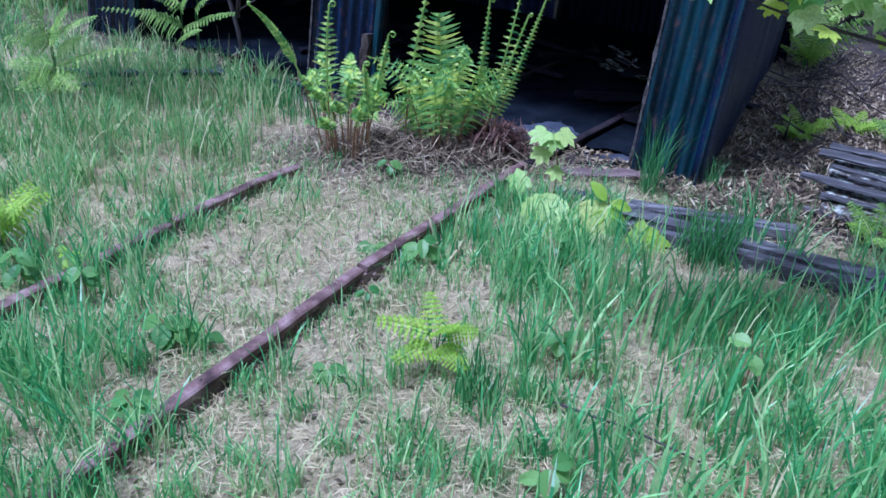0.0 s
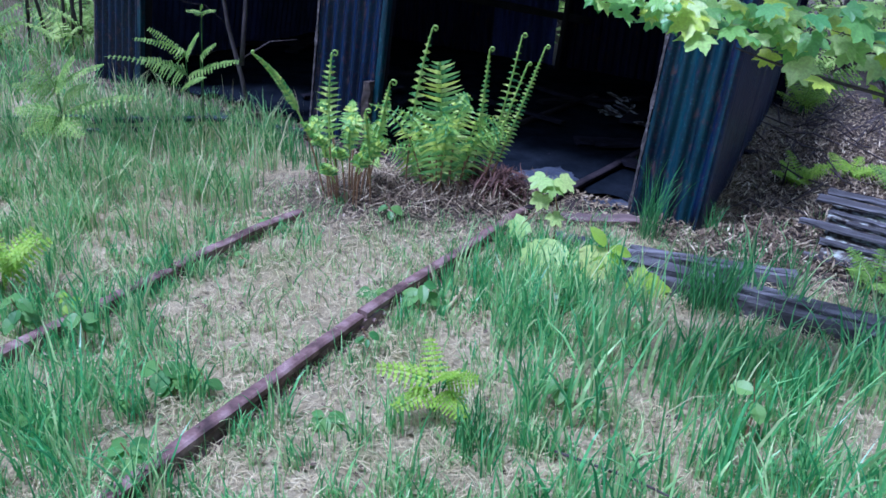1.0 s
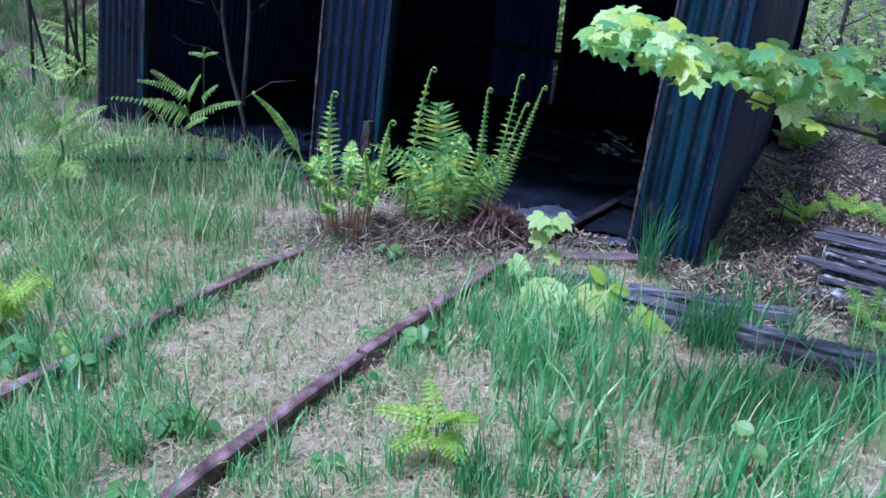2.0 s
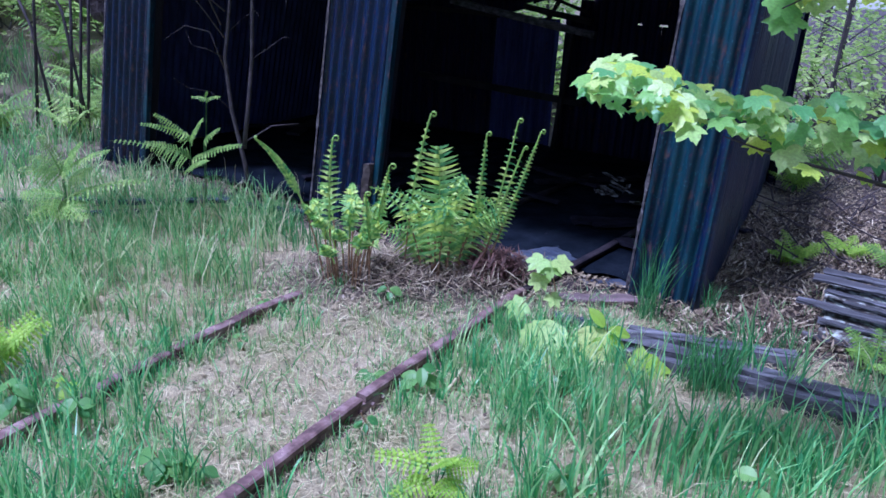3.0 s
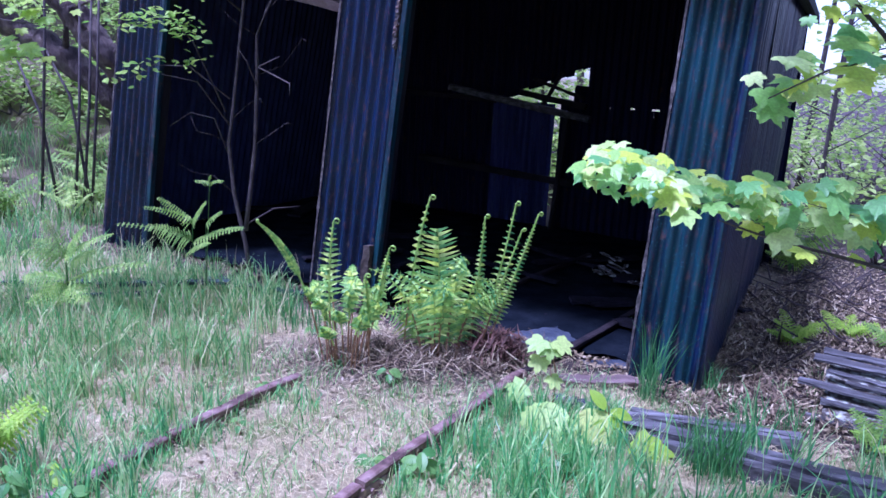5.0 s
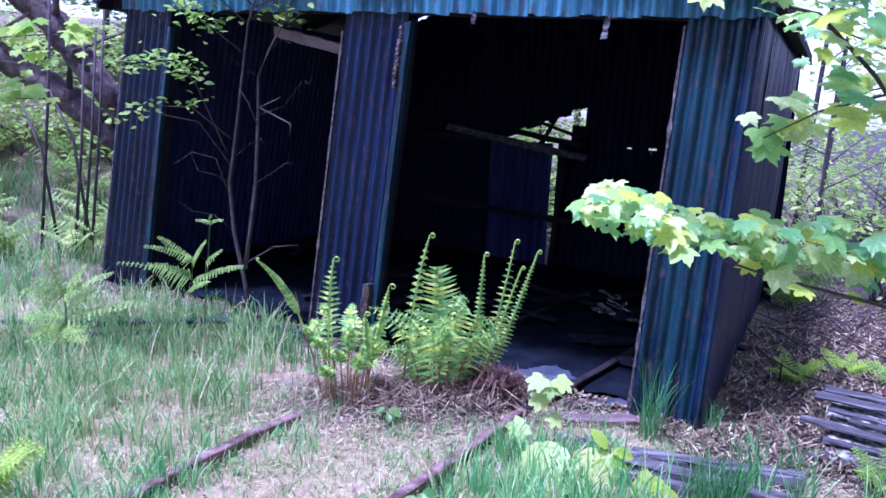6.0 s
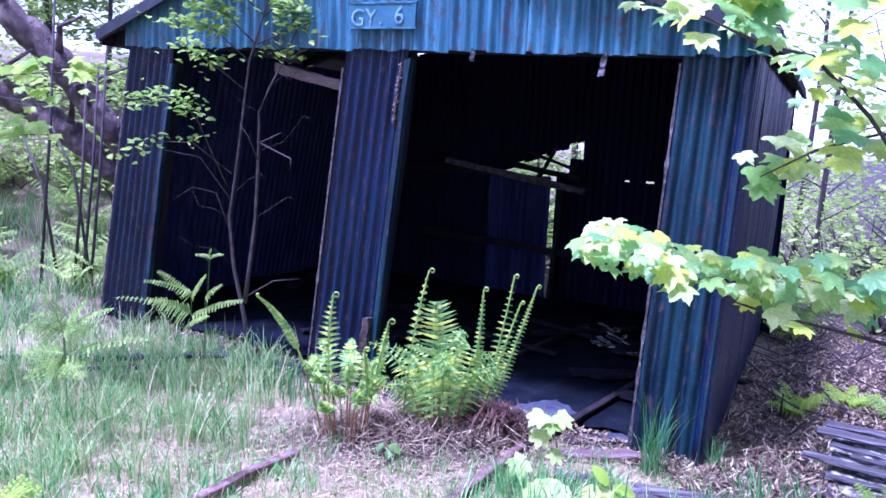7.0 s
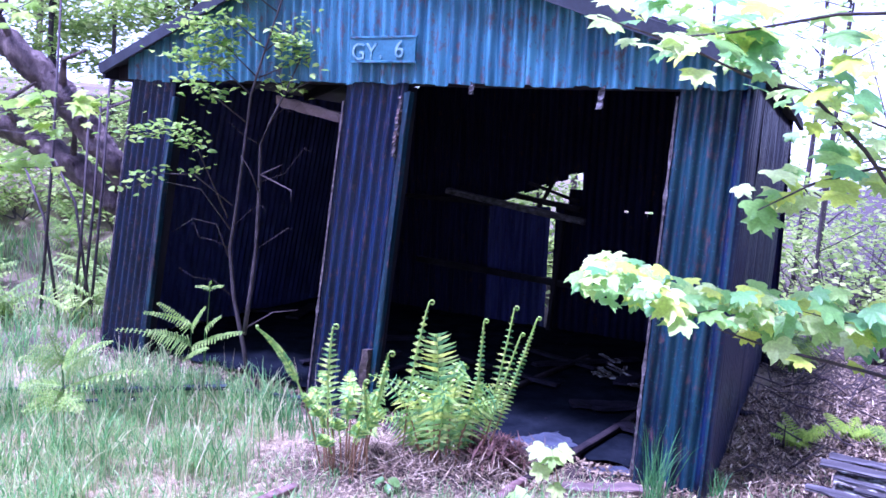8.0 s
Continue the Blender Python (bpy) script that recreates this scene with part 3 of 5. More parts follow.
for i in range(5):
    p = Vector((2.05, 3.72, 0.045)) + STACK_SIDE * (0.115 * i) + STACK_WAY * rng.uniform(-0.03, 0.05)
    plank("stacked_board", p, p + STACK_WAY * rng.uniform(0.9, 1.1), 0.15, 0.012, "silver_wood", "wide peeling silvery board in a rotting stack", "board", 200 + i, "rotting board stack", 0.004, 17 + rng.uniform(-6, 8))
    q = p + Vector((0.04, 0.02, -0.028))
    plank("stacked_board", q, q + STACK_WAY * rng.uniform(0.8, 1.0), 0.13, 0.02, "dark_board", "rotten brown board under a slumped stack", "board", 210 + i, "rotting board stack", 0.004, 10)
for i, (f, off, ln, w, z) in enumerate(((-0.06, -0.02, 1.0, 0.05, 0.0), (0.06, 0.03, 0.8, 0.035, 0.02), (0.17, -0.1, 1.1, 0.055, 0.035), (0.3, 0.02, 0.45, 0.045, 0.04), (0.4, -0.06, 0.9, 0.06, 0.045), (0.47, -0.02, 0.7, 0.05, 0.05), (0.24, 0.12, 0.7, 0.022, 0.035))):
    p = Vector((2.03, 3.72, 0.06 + z)) + STACK_SIDE * f + STACK_WAY * off
    turn_ = Matrix.Rotation(radians(rng.uniform(-4, 5)), 3, "Z") @ STACK_WAY
    plank("split_lath", p, p + turn_ * ln, w, 0.014, "grey_wood", "split grey lath lying across a rotting stack", "board", 220 + i, "laths on the stack", 0.004, 12 + rng.uniform(-8, 10))
for i, (a, b) in enumerate((((-3.4, 4.92, 0.06), (-1.5, 5.42, 0.08)), ((-3.2, 4.62, 0.03), (-1.8, 5.12, 0.05)), ((-1.62, 5.36, 0.07), (-0.75, 5.22, 0.04)), ((-2.3, 4.98, 0.11), (-1.45, 5.2, 0.12)))):
    plank("fallen_board", a, b, 0.05, 0.028, "green_wood", "fallen grey-green board in tall grass", "board", 40 + i, "fallen boards")
rng = random.Random(15)
for i in range(16):
    x, y = 1.45 + rng.uniform(-0.1, 0.22), rng.uniform(6.0, 6.9)
    a = rng.uniform(0, 3.14)
    d = Vector((math.cos(a), math.sin(a), rng.uniform(-0.2, 0.5))) * rng.uniform(0.03, 0.13)
    p = Vector((x, y, 0.04 + abs(d.z) + rng.random() * 0.03))
    plank("wood_scrap", p - d, p + d, rng.uniform(0.02, 0.05), 0.012, "silver_wood" if i % 3 else "grey_wood", "pale splintered wood scrap on the dark floor", "scrap", 140 + i, "pale scraps inside", 0.004)
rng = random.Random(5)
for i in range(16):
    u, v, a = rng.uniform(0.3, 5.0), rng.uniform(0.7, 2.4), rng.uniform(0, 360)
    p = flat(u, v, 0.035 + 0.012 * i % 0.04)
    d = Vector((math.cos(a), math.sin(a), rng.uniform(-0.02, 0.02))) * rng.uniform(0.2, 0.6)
    plank("floor_board", p - d, p + d, rng.uniform(0.05, 0.16), 0.025, "debris", "broken board on the shed floor, darkened for shade", "board", 60 + i, "shed floor debris")


# ---- plants ----
def frond_shape(base, ctrl, tip, length, pairs, seed, start=0.28, width=0.012, curl=0.0, droop=0.25, facing=None, taper=0.75):
    """A fern frond: a curved midrib and rows of toothed leaflets; returns blade and stalk."""
    rng = random.Random(seed)
    base, ctrl, tip = Vector(base), Vector(ctrl), Vector(tip)
    face = Vector(facing or (0.1, -1.0, 0.25)).normalized()
    blade, stalk = Shape(), Shape()
    at = lambda t: base * (1 - t) ** 2 + ctrl * (2 * t * (1 - t)) + tip * t * t
    path = [at(k / 14) for k in range(15)]
    if curl:
        end, way = path[-1], (path[-1] - path[-2]).normalized()
        bend = way.cross(face).normalized()
        for k in range(1, 9):
            a = k * 0.75
            r = curl * (1 - k / 12)
            path.append(end + way * (r * math.sin(a)) + bend * (curl - r * math.cos(a)) * 0.9)
    n = len(path)
    stalk.tube(path[:6], [0.005] * 6, 5)
    blade.tube(path[5:], [0.0045 - 0.003 * k / (n - 5) if not curl else 0.005 for k in range(n - 5)], 4)
    for k in range(pairs):
        t = start + (1 - start) * (k + 0.5) / pairs
        p, way = at(t), (at(min(1, t + 0.02)) - at(t - 0.02)).normalized()
        side = way.cross(face).normalized()
        s = (t - start) / (1 - start)
        ln = length * (1 - s) ** taper * min(1.0, 0.45 + s * 4) + 0.004
        for sgn in (-1, 1):
            ln2 = ln * rng.uniform(0.85, 1.1)
            d = (side * sgn + way * rng.uniform(0.15, 0.4) + face * rng.uniform(-0.15, 0.3)).normalized()
            wv = d.cross(face).normalized() * width * min(1.0, 0.5 + ln2 / length)
            rows_ = []
            for q in range(6):
                f = q / 5
                c = p + d * (ln2 * f) + Vector((0, 0, -droop * ln2 * f * f)) + face * 0.004 * math.sin(f * 9)
                w = (1 - f ** 1.6) * (1.0 if q % 2 else 0.72) + 0.03
                rows_.append([c + wv * w, c - wv * w])
            blade.grid(rows_)
    return blade, stalk


def fern(name, at, label, fronds, mat="fern", stalk_mat="stipe"):
    x, y = at
    plant = thing(name, (x, y, ground_z(x, y)), label, "fern")
    for i, f in enumerate(fronds):
        blade, stalk = frond_shape(seed=i + int(abs(x) * 100), **f)
        fr = part("frond", blade, MAT[mat], plant)
        part("stalk", stalk, MAT[stalk_mat], fr, "brown stalk")
    return plant


def upright_fronds(cx, cy, count, reach, low, high, length, seed, start=0.4, pairs=17, wide=0.0085):
    """A ring of arching fronds round a crown."""
    rng = random.Random(seed)
    out = []
    for i in range(count):
        a = 2 * math.pi * i / count + rng.uniform(-0.4, 0.4)
        bx, by = cx + 0.13 * math.cos(a) * rng.random(), cy + 0.08 * math.sin(a) * rng.random()
        h, r = rng.uniform(low, high), reach * rng.uniform(0.45, 1.1)
        tip = (bx + r * math.cos(a), by + 0.7 * r * math.sin(a), h * rng.uniform(0.82, 1.0))
        out.append(dict(base=(bx, by, 0.02), ctrl=(bx + 0.22 * r * math.cos(a), by + 0.15 * r * math.sin(a), h * rng.uniform(0.8, 1.15)), tip=tip, length=length * rng.uniform(0.65, 1.25), pairs=pairs, start=start * rng.uniform(0.8, 1.2), width=wide, droop=rng.uniform(0.15, 0.55), facing=(0.7 * math.cos(a) + rng.uniform(-0.3, 0.3), -0.8, 0.55 + 0.3 * math.sin(a)), taper=0.8))
    return out


F1, F2 = (-0.44, 4.02), (0.1, 4.18)
fern("fern", F1, "unfurling fern clump with brown stalks between the rails", [
    dict(base=(-0.5, 4.02, 0.02), ctrl=(-0.55, 4.0, 0.5), tip=(-0.5, 3.95, 0.86), length=0.1, pairs=15, start=0.4, curl=0.02, width=0.011, droop=0.05),
    dict(base=(-0.56, 4.05, 0.02), ctrl=(-0.66, 4.0, 0.66), tip=(-0.9, 3.92, 0.84), length=0.03, pairs=44, start=0.5, width=0.011, curl=0.008),
    dict(base=(-0.34, 4.05, 0.02), ctrl=(-0.25, 4.05, 0.45), tip=(-0.2, 3.95, 0.73), length=0.05, pairs=16, start=0.45, curl=0.022),
    dict(base=(-0.3, 4.0, 0.02), ctrl=(-0.3, 4.0, 0.4), tip=(-0.32, 3.9, 0.58), length=0.05, pairs=14, start=0.5, curl=0.02),
] + upright_fronds(-0.43, 4.02, 17, 0.2, 0.3, 0.62, 0.07, 3, 0.5, 11, 0.015))
fern("fern", F2, "large bright fern clump in front of the open bay", [
    dict(base=(-0.12, 4.15, 0.02), ctrl=(-0.1, 4.1, 0.6), tip=(0.0, 4.05, 1.0), length=0.055, pairs=15, start=0.35, curl=0.018, width=0.015),
    dict(base=(0.06, 4.2, 0.02), ctrl=(0.08, 4.15, 0.5), tip=(0.05, 4.0, 0.84), length=0.16, pairs=21, start=0.25, width=0.012, droop=-0.08, taper=0.28),
    dict(base=(0.25, 4.2, 0.02), ctrl=(0.29, 4.15, 0.5), tip=(0.3, 4.05, 0.91), length=0.05, pairs=22, start=0.3, curl=0.016),
    dict(base=(0.28, 4.2, 0.02), ctrl=(0.4, 4.15, 0.5), tip=(0.46, 4.05, 0.99), length=0.08, pairs=20, start=0.25, curl=0.016, width=0.008),
    dict(base=(0.32, 4.2, 0.02), ctrl=(0.48, 4.1, 0.55), tip=(0.58, 4.0, 0.95), length=0.045, pairs=30, start=0.25, curl=0.014, width=0.009),
    dict(base=(0.3, 4.2, 0.02), ctrl=(0.4, 4.1, 0.5), tip=(0.5, 4.0, 0.86), length=0.055, pairs=18, start=0.25, curl=0.012, width=0.009),
] + upright_fronds(0.07, 4.15, 22, 0.33, 0.3, 0.7, 0.14, 8, 0.16, 14, 0.0105))


def lacy_frond(base, elbow, tip, length, seed, mat, plant, pinnae=11, leaflet=0.012):
    """A bracken frond: a bare stalk up to the elbow, then side fronds that carry small leaflets of their own."""
    rng = random.Random(seed)
    base, elbow, tip = Vector(base), Vector(elbow), Vector(tip)
    stalk, blade = Shape(), Shape()
    stalk.tube([base, base.lerp(elbow, 0.6) + Vector((0, 0, 0.02)), elbow], [0.0028, 0.0024, 0.002], 5)
    sag = Vector((0, 0, 0.06 * (tip - elbow).length))
    at = lambda t: elbow.lerp(tip, t) + sag * (4 * t * (1 - t))
    blade.tube([at(k / 8) for k in range(9)], [0.003 - 0.0025 * k / 8 for k in range(9)], 4)
    way = (tip - elbow).normalized()
    up = Vector((rng.uniform(-0.2, 0.2), -0.45, 0.9)).normalized()
    side = way.cross(up).normalized()
    leaflet = min(leaflet, 0.46 * (tip - elbow).length / pinnae)
    for k in range(pinnae):
        t = 0.04 + 0.94 * k / pinnae
        ln = length * (1 - t) ** 0.8 * rng.uniform(0.85, 1.1) + 0.01
        for sgn in (-1, 1):
            d = (side * sgn + way * 0.35 + up * rng.uniform(-0.2, 0.15)).normalized()
            p = at(t)
            cross = d.cross(up).normalized()
            m = max(3, int(ln / leaflet))
            rows_ = []
            for q in range(2 * m + 1):
                f = q / (2 * m)
                c = p + d * (ln * f) + Vector((0, 0, -0.3 * ln * f * f)) + up * 0.003 * math.sin(q * 1.3)
                w = leaflet * (1 - f) ** 0.55 * (1.0 if q % 2 else 0.3) + 0.0008
                rows_.append([c + cross * w + d * leaflet * 0.3, c, c - cross * w + d * leaflet * 0.3])
            blade.grid(rows_)
    frond = part("frond", blade, MAT[mat], plant)
    part("stalk", stalk, MAT["nettle"], frond, "thin green stalk")


def bracken(at, height, spread_, count, seed, label, mat="bracken"):
    rng = random.Random(seed)
    x, y = at
    z0 = ground_z(x, y)
    plant = thing("bracken", (x, y, z0), label, "fern")
    for i in range(count):
        a = rng.uniform(-0.6, 0.6) + (0 if i % 2 else math.pi)
        h = z0 + height * rng.uniform(0.6, 0.95)
        r = spread_ * rng.uniform(0.7, 1.1)
        elbow = (x + 0.08 * r * math.cos(a), y + 0.05 * math.sin(a), h)
        tip = (x + r * math.cos(a), y + 0.7 * r * math.sin(a) - 0.05, h + height * rng.uniform(-0.12, 0.25))
        lacy_frond((x, y, z0 - 0.01), elbow, tip, spread_ * 0.4, seed * 50 + i, mat, plant, 12, 0.022 if y > 6 else 0.013 if height > 0.4 else 0.011)


def fern_tuft(at, height, reach, count, seed, label, mat):
    """A low tuft whose narrow fronds arch out to all sides."""
    rng = random.Random(seed)
    x, y = at
    z0 = ground_z(x, y)
    plant = thing("fern", (x, y, z0), label, "fern")
    for i in range(count):
        a, r, h = 2.4 * i + rng.uniform(-0.4, 0.4), reach * rng.uniform(0.6, 1.1), height * rng.uniform(0.5, 1.1)
        lacy_frond((x, y, z0 - 0.01), (x + 0.12 * r * math.cos(a), y + 0.12 * r * math.sin(a), z0 + 0.45 * h), (x + r * math.cos(a), y + r * math.sin(a), z0 + h), reach * 0.26, seed * 60 + i, mat, plant, 10, 0.02)


def branched_bracken(at, label, fronds, seed, mat="bracken", leaflet=0.0065):
    """A single stalk whose side fronds each leave it at their own height; fronds hold height, tip x, y, z and pinna length."""
    x, y = at
    z0 = ground_z(x, y)
    plant = thing("bracken", (x, y, z0), label, "fern")
    for i, (h, tx, ty, tz, ln) in enumerate(fronds):
        lacy_frond((x, y, z0 - 0.01), (x - 0.02 * h, y, h), (tx, ty, tz), ln, seed * 50 + i, mat, plant, 16, leaflet)


branched_bracken((-1.87, 3.81), "pale bracken on a single tall stalk", [(0.62, -1.95, 3.75, 0.83, 0.09), (0.62, -1.58, 3.75, 0.77, 0.045), (0.62, -1.74, 3.78, 0.8, 0.06), (0.5, -2.07, 3.72, 0.52, 0.12), (0.48, -1.39, 3.76, 0.62, 0.05), (0.46, -1.7, 3.66, 0.42, 0.09), (0.47, -2.0, 3.64, 0.4, 0.1)], 1, leaflet=0.009)
branched_bracken((-1.63, 5.0), "spreading bracken before the dark bay", [(0.45, -2.16, 4.95, 0.55, 0.045), (0.46, -1.93, 4.92, 0.56, 0.13), (0.57, -1.86, 4.95, 0.75, 0.05), (0.6, -1.95, 4.93, 0.68, 0.04), (0.57, -1.52, 4.95, 0.74, 0.04), (0.44, -1.25, 4.92, 0.58, 0.06), (0.4, -1.48, 4.86, 0.47, 0.09)], 2, leaflet=0.011)
shoot = thing("bracken", (-1.56, 5.0, ground_z(-1.56, 5.0)), "tall unfurling bracken shoot before the bay", "fern")
for i, (ez, tx, tz, ln) in enumerate(((0.86, -1.6, 0.87, 0.018), (0.86, -1.4, 0.88, 0.018), (0.88, -1.495, 0.91, 0.012), (0.58, -1.41, 0.68, 0.04))):
    lacy_frond((-1.56, 5.0, 0), (-1.505 if ez > 0.7 else -1.535, 4.97, ez), (tx, 4.95, tz), ln, 901 + i, "bracken", shoot, 8, 0.008)
bracken((-2.35, 4.7), 0.5, 0.3, 3, 3, "pale bracken among tall grass")
fern_tuft((-1.66, 2.75), 0.34, 0.26, 11, 4, "bright young fern by the rail", "yellow_fern")
small = thing("fern", (0.16, 2.16, ground_z(0.16, 2.16)), "small yellow-green fern in the grass", "fern")
for i, (ex, ez, tx, ty, tz) in enumerate(((0.13, 0.17, -0.05, 2.1, 0.23), (0.17, 0.17, 0.21, 2.05, 0.26), (0.19, 0.16, 0.3, 2.12, 0.2), (0.14, 0.12, 0.02, 2.02, 0.13), (0.18, 0.12, 0.26, 2.0, 0.12), (0.16, 0.15, 0.12, 2.3, 0.24))):
    lacy_frond((0.16, 2.16, 0), (ex, 2.15, ez), (tx, ty, tz), 0.06, 700 + i, "yellow_fern", small, 9, 0.01)
fern_tuft((2.2, 3.36), 0.16, 0.26, 8, 6, "dark green fern beside the board stack", "bush_leaf")
fern_tuft((2.4, 4.86), 0.2, 0.2, 14, 7, "bright young fern on the litter bank", "yellow_fern")
fern_tuft((2.85, 5.1), 0.16, 0.26, 9, 8, "low green fern among twigs", "yellow_fern")
fern_tuft((3.0, 4.75), 0.16, 0.24, 9, 10, "low green fern among twigs", "bush_leaf")
fern_tuft((3.2, 6.9), 0.35, 0.3, 14, 9, "bright green fern beyond the shed wall", "yellow_fern")
for i, (x, y) in enumerate(((-3.7, 7.4), (-4.6, 7.0), (-3.9, 8.2), (-5.0, 7.6), (-4.6, 9.0), (-5.6, 8.6), (-3.5, 7.6), (-4.4, 7.2), (-5.2, 8.2), (-4.2, 8.6), (-3.4, 8.8), (-4.9, 9.6), (-5.8, 9.4), (-4.0, 10.2), (-5.4, 7.4), (-3.8, 9.4), (3.4, 7.2), (4.2, 6.4), (3.9, 8.4))):
    fern_tuft((x, y), 0.46, 0.48, 9, 20 + i, "bracken at the edge of the wood", ("wood_leaf", "bush_leaf", "bracken")[i % 3])


def blades(spots, material, name, label, seed, category="grass", kind="stuff", straight=0.5):
    """Grass blades in tufts; spots hold x, y, radius, count, height, width."""
    rs = np.random.RandomState(seed)
    verts, faces, n = [], [], 0
    for x, y, rad, count, high, wide in spots:
        r, a = rad * np.sqrt(rs.rand(count)), rs.rand(count) * 2 * np.pi
        bx, by = x + r * np.cos(a) * 1.0, y + r * np.sin(a)
        h = high * rs.uniform(0.45, 1.1, count)
        la, lean = rs.rand(count) * 2 * np.pi, rs.uniform(0.05, straight, count) * h
        wa, w = rs.rand(count) * np.pi, wide * rs.uniform(0.6, 1.2, count)
        for i in range(count):
            z0 = ground_z(bx[i], by[i]) - 0.01
            dx, dy = math.cos(la[i]) * lean[i], math.sin(la[i]) * lean[i]
            wx, wy = math.cos(wa[i]) * w[i] / 2, math.sin(wa[i]) * w[i] / 2
            for f, k in ((0.0, 0.8), (0.4, 1.0), (0.75, 0.7)):
                cx, cy, cz = bx[i] + dx * f * f, by[i] + dy * f * f, z0 + h[i] * (f - 0.25 * f * f * lean[i] / h[i])
                verts.append((cx - wx * k, cy - wy * k, cz))
                verts.append((cx + wx * k, cy + wy * k, cz))
            verts.append((bx[i] + dx, by[i] + dy, z0 + h[i] * (1 - 0.35 * lean[i] / h[i])))
            faces += [(n, n + 1, n + 3, n + 2), (n + 2, n + 3, n + 5, n + 4), (n + 4, n + 5, n + 6)]
            n += 7
    shape = Shape()
    shape.v, shape.f = verts, faces
    return whole(name, shape, MAT[material], label, category, kind=kind)


def scatter(rng, count, x0, x1, y0, y1, keep):
    out = []
    while len(out) < count:
        x, y = rng.uniform(x0, x1), rng.uniform(y0, y1)
        if rng.random() < keep(x, y):
            out.append((x, y))
    return out


def in_shed(x, y, m=0.0):
    u, v = plan_of(x, y)
    return -m < u < WIDTH + m and -m < v < DEPTH + m


def between_rails(x, y):
    d = (x + 0.16) * 0.885 - (y - 2.72) * 0.466
    return -0.95 < d < 0.05


rng = random.Random(11)
tufts = []
for x, y in scatter(rng, 104, 0.15, 2.1, 1.35, 3.25, lambda x, y: 0.0 if between_rails(x, y) else (0.35 + 0.65 * smoothstep(0.3, 1.0, x) * smoothstep(3.3, 2.4, y)) * (1.0 - 0.7 * smoothstep(2.5, 2.9, y) * smoothstep(0.9, 1.3, x))):
    tufts.append((x, y, rng.uniform(0.05, 0.17), rng.randint(14, 46), rng.choice((0.12, 0.18, 0.25, 0.33, 0.44)), rng.uniform(0.006, 0.014)))
for x, y in scatter(rng, 36, -1.5, -0.62, 1.3, 2.2, lambda x, y: 1.0 if not between_rails(x, y) or x < -0.75 else 0.2):
    tufts.append((x, y, 0.07, 45, rng.uniform(0.18, 0.36), 0.007))
for x, y in scatter(rng, 40, -0.6, 0.6, 1.3, 2.1, lambda x, y: 0.0 if between_rails(x, y) else 0.5):
    tufts.append((x, y, 0.05, 30, rng.uniform(0.1, 0.26), 0.007))
for x, y in scatter(rng, 60, 0.3, 1.0, 2.6, 3.6, lambda x, y: 0.0 if between_rails(x, y) else 0.8):
    tufts.append((x, y, 0.06, 40, rng.uniform(0.14, 0.28), 0.0065))
for k in range(34):
    f = rng.choice((rng.random(), rng.uniform(0.45, 0.8)))
    tufts.append((-1.36 + 0.45 * f + rng.uniform(-0.05, 0.1), 2.32 + 1.0 * f, 0.05, 22, rng.uniform(0.08, 0.2), 0.006))
for k in range(26):
    f = rng.random()
    tufts.append((-0.62 + 1.1 * f + 0.09, 1.8 + 2.0 * f, 0.05, 16, rng.uniform(0.06, 0.16), 0.006))
for x0, y0, sx, n, h in ((-1.13, 3.14, 0.1, 9, 0.17), (-1.45, 2.65, 0.14, 12, 0.24), (-1.08, 2.31, 0.2, 16, 0.3), (-0.78, 3.62, 0.2, 6, 0.14)):
    for k in range(n):
        tufts.append((x0 + rng.gauss(0, sx), y0 + rng.gauss(0, sx), 0.06, 20, h * rng.uniform(0.6, 1.2), 0.0075))
blades(tufts, "grass", "grass", "lush green grass beside the track", 1, straight=0.55)
meadow = []
for x, y in scatter(rng, 230, -4.2, -0.7, 3.0, 6.2, lambda x, y: 0.0 if in_shed(x, y, 0.05) or between_rails(x, y) else smoothstep(-0.9, -1.5, x) * 0.9 + 0.06):
    meadow.append((x, y, rng.uniform(0.04, 0.13), 28, rng.choice((0.08, 0.12, 0.18, 0.24, 0.3)), 0.007))
for x, y in scatter(rng, 160, -7, -3.2, 5.5, 9.0, lambda x, y: 0.0 if in_shed(x, y, 0.05) else 1.0):
    meadow.append((x, y, 0.25, 34, rng.uniform(0.2, 0.4), 0.01))
for x, y in scatter(rng, 120, -2.8, -0.75, 3.0, 4.9, lambda x, y: 0.0 if between_rails(x, y) or in_shed(x, y, 0.05) else smoothstep(-0.7, -1.2, x)):
    meadow.append((x, y, rng.uniform(0.025, 0.08), 24, rng.choice((0.08, 0.14, 0.22, 0.34)), 0.0075))
for x, y in scatter(rng, 34, -2.9, -1.0, 4.9, 5.7, lambda x, y: 0.0 if in_shed(x, y, 0.06) else 1.0):
    meadow.append((x, y, rng.uniform(0.04, 0.12), 34, rng.choice((0.2, 0.28, 0.38)), 0.008))
for x, y in scatter(rng, 70, -3.4, -0.95, 4.1, 5.3, lambda x, y: 0.0 if in_shed(x, y, 0.08) else 1.0):
    meadow.append((x, y, rng.uniform(0.03, 0.1), 26, rng.choice((0.14, 0.2, 0.28, 0.36)), 0.0075))
blades(meadow, "meadow", "meadow_grass", "thin tall seeding grass beside the track", 2, straight=0.7)
blades([(x, y, 0.1, 3, rng.uniform(0.25, 0.42), 0.005) for x, y in scatter(rng, 150, -3.6, -0.9, 3.2, 5.6, lambda x, y: 0.0 if in_shed(x, y, 0.05) or between_rails(x, y) else 1.0)], "straw", "seed_stalks", "pale dry seed stalks standing in the grass", 4, straight=0.35)
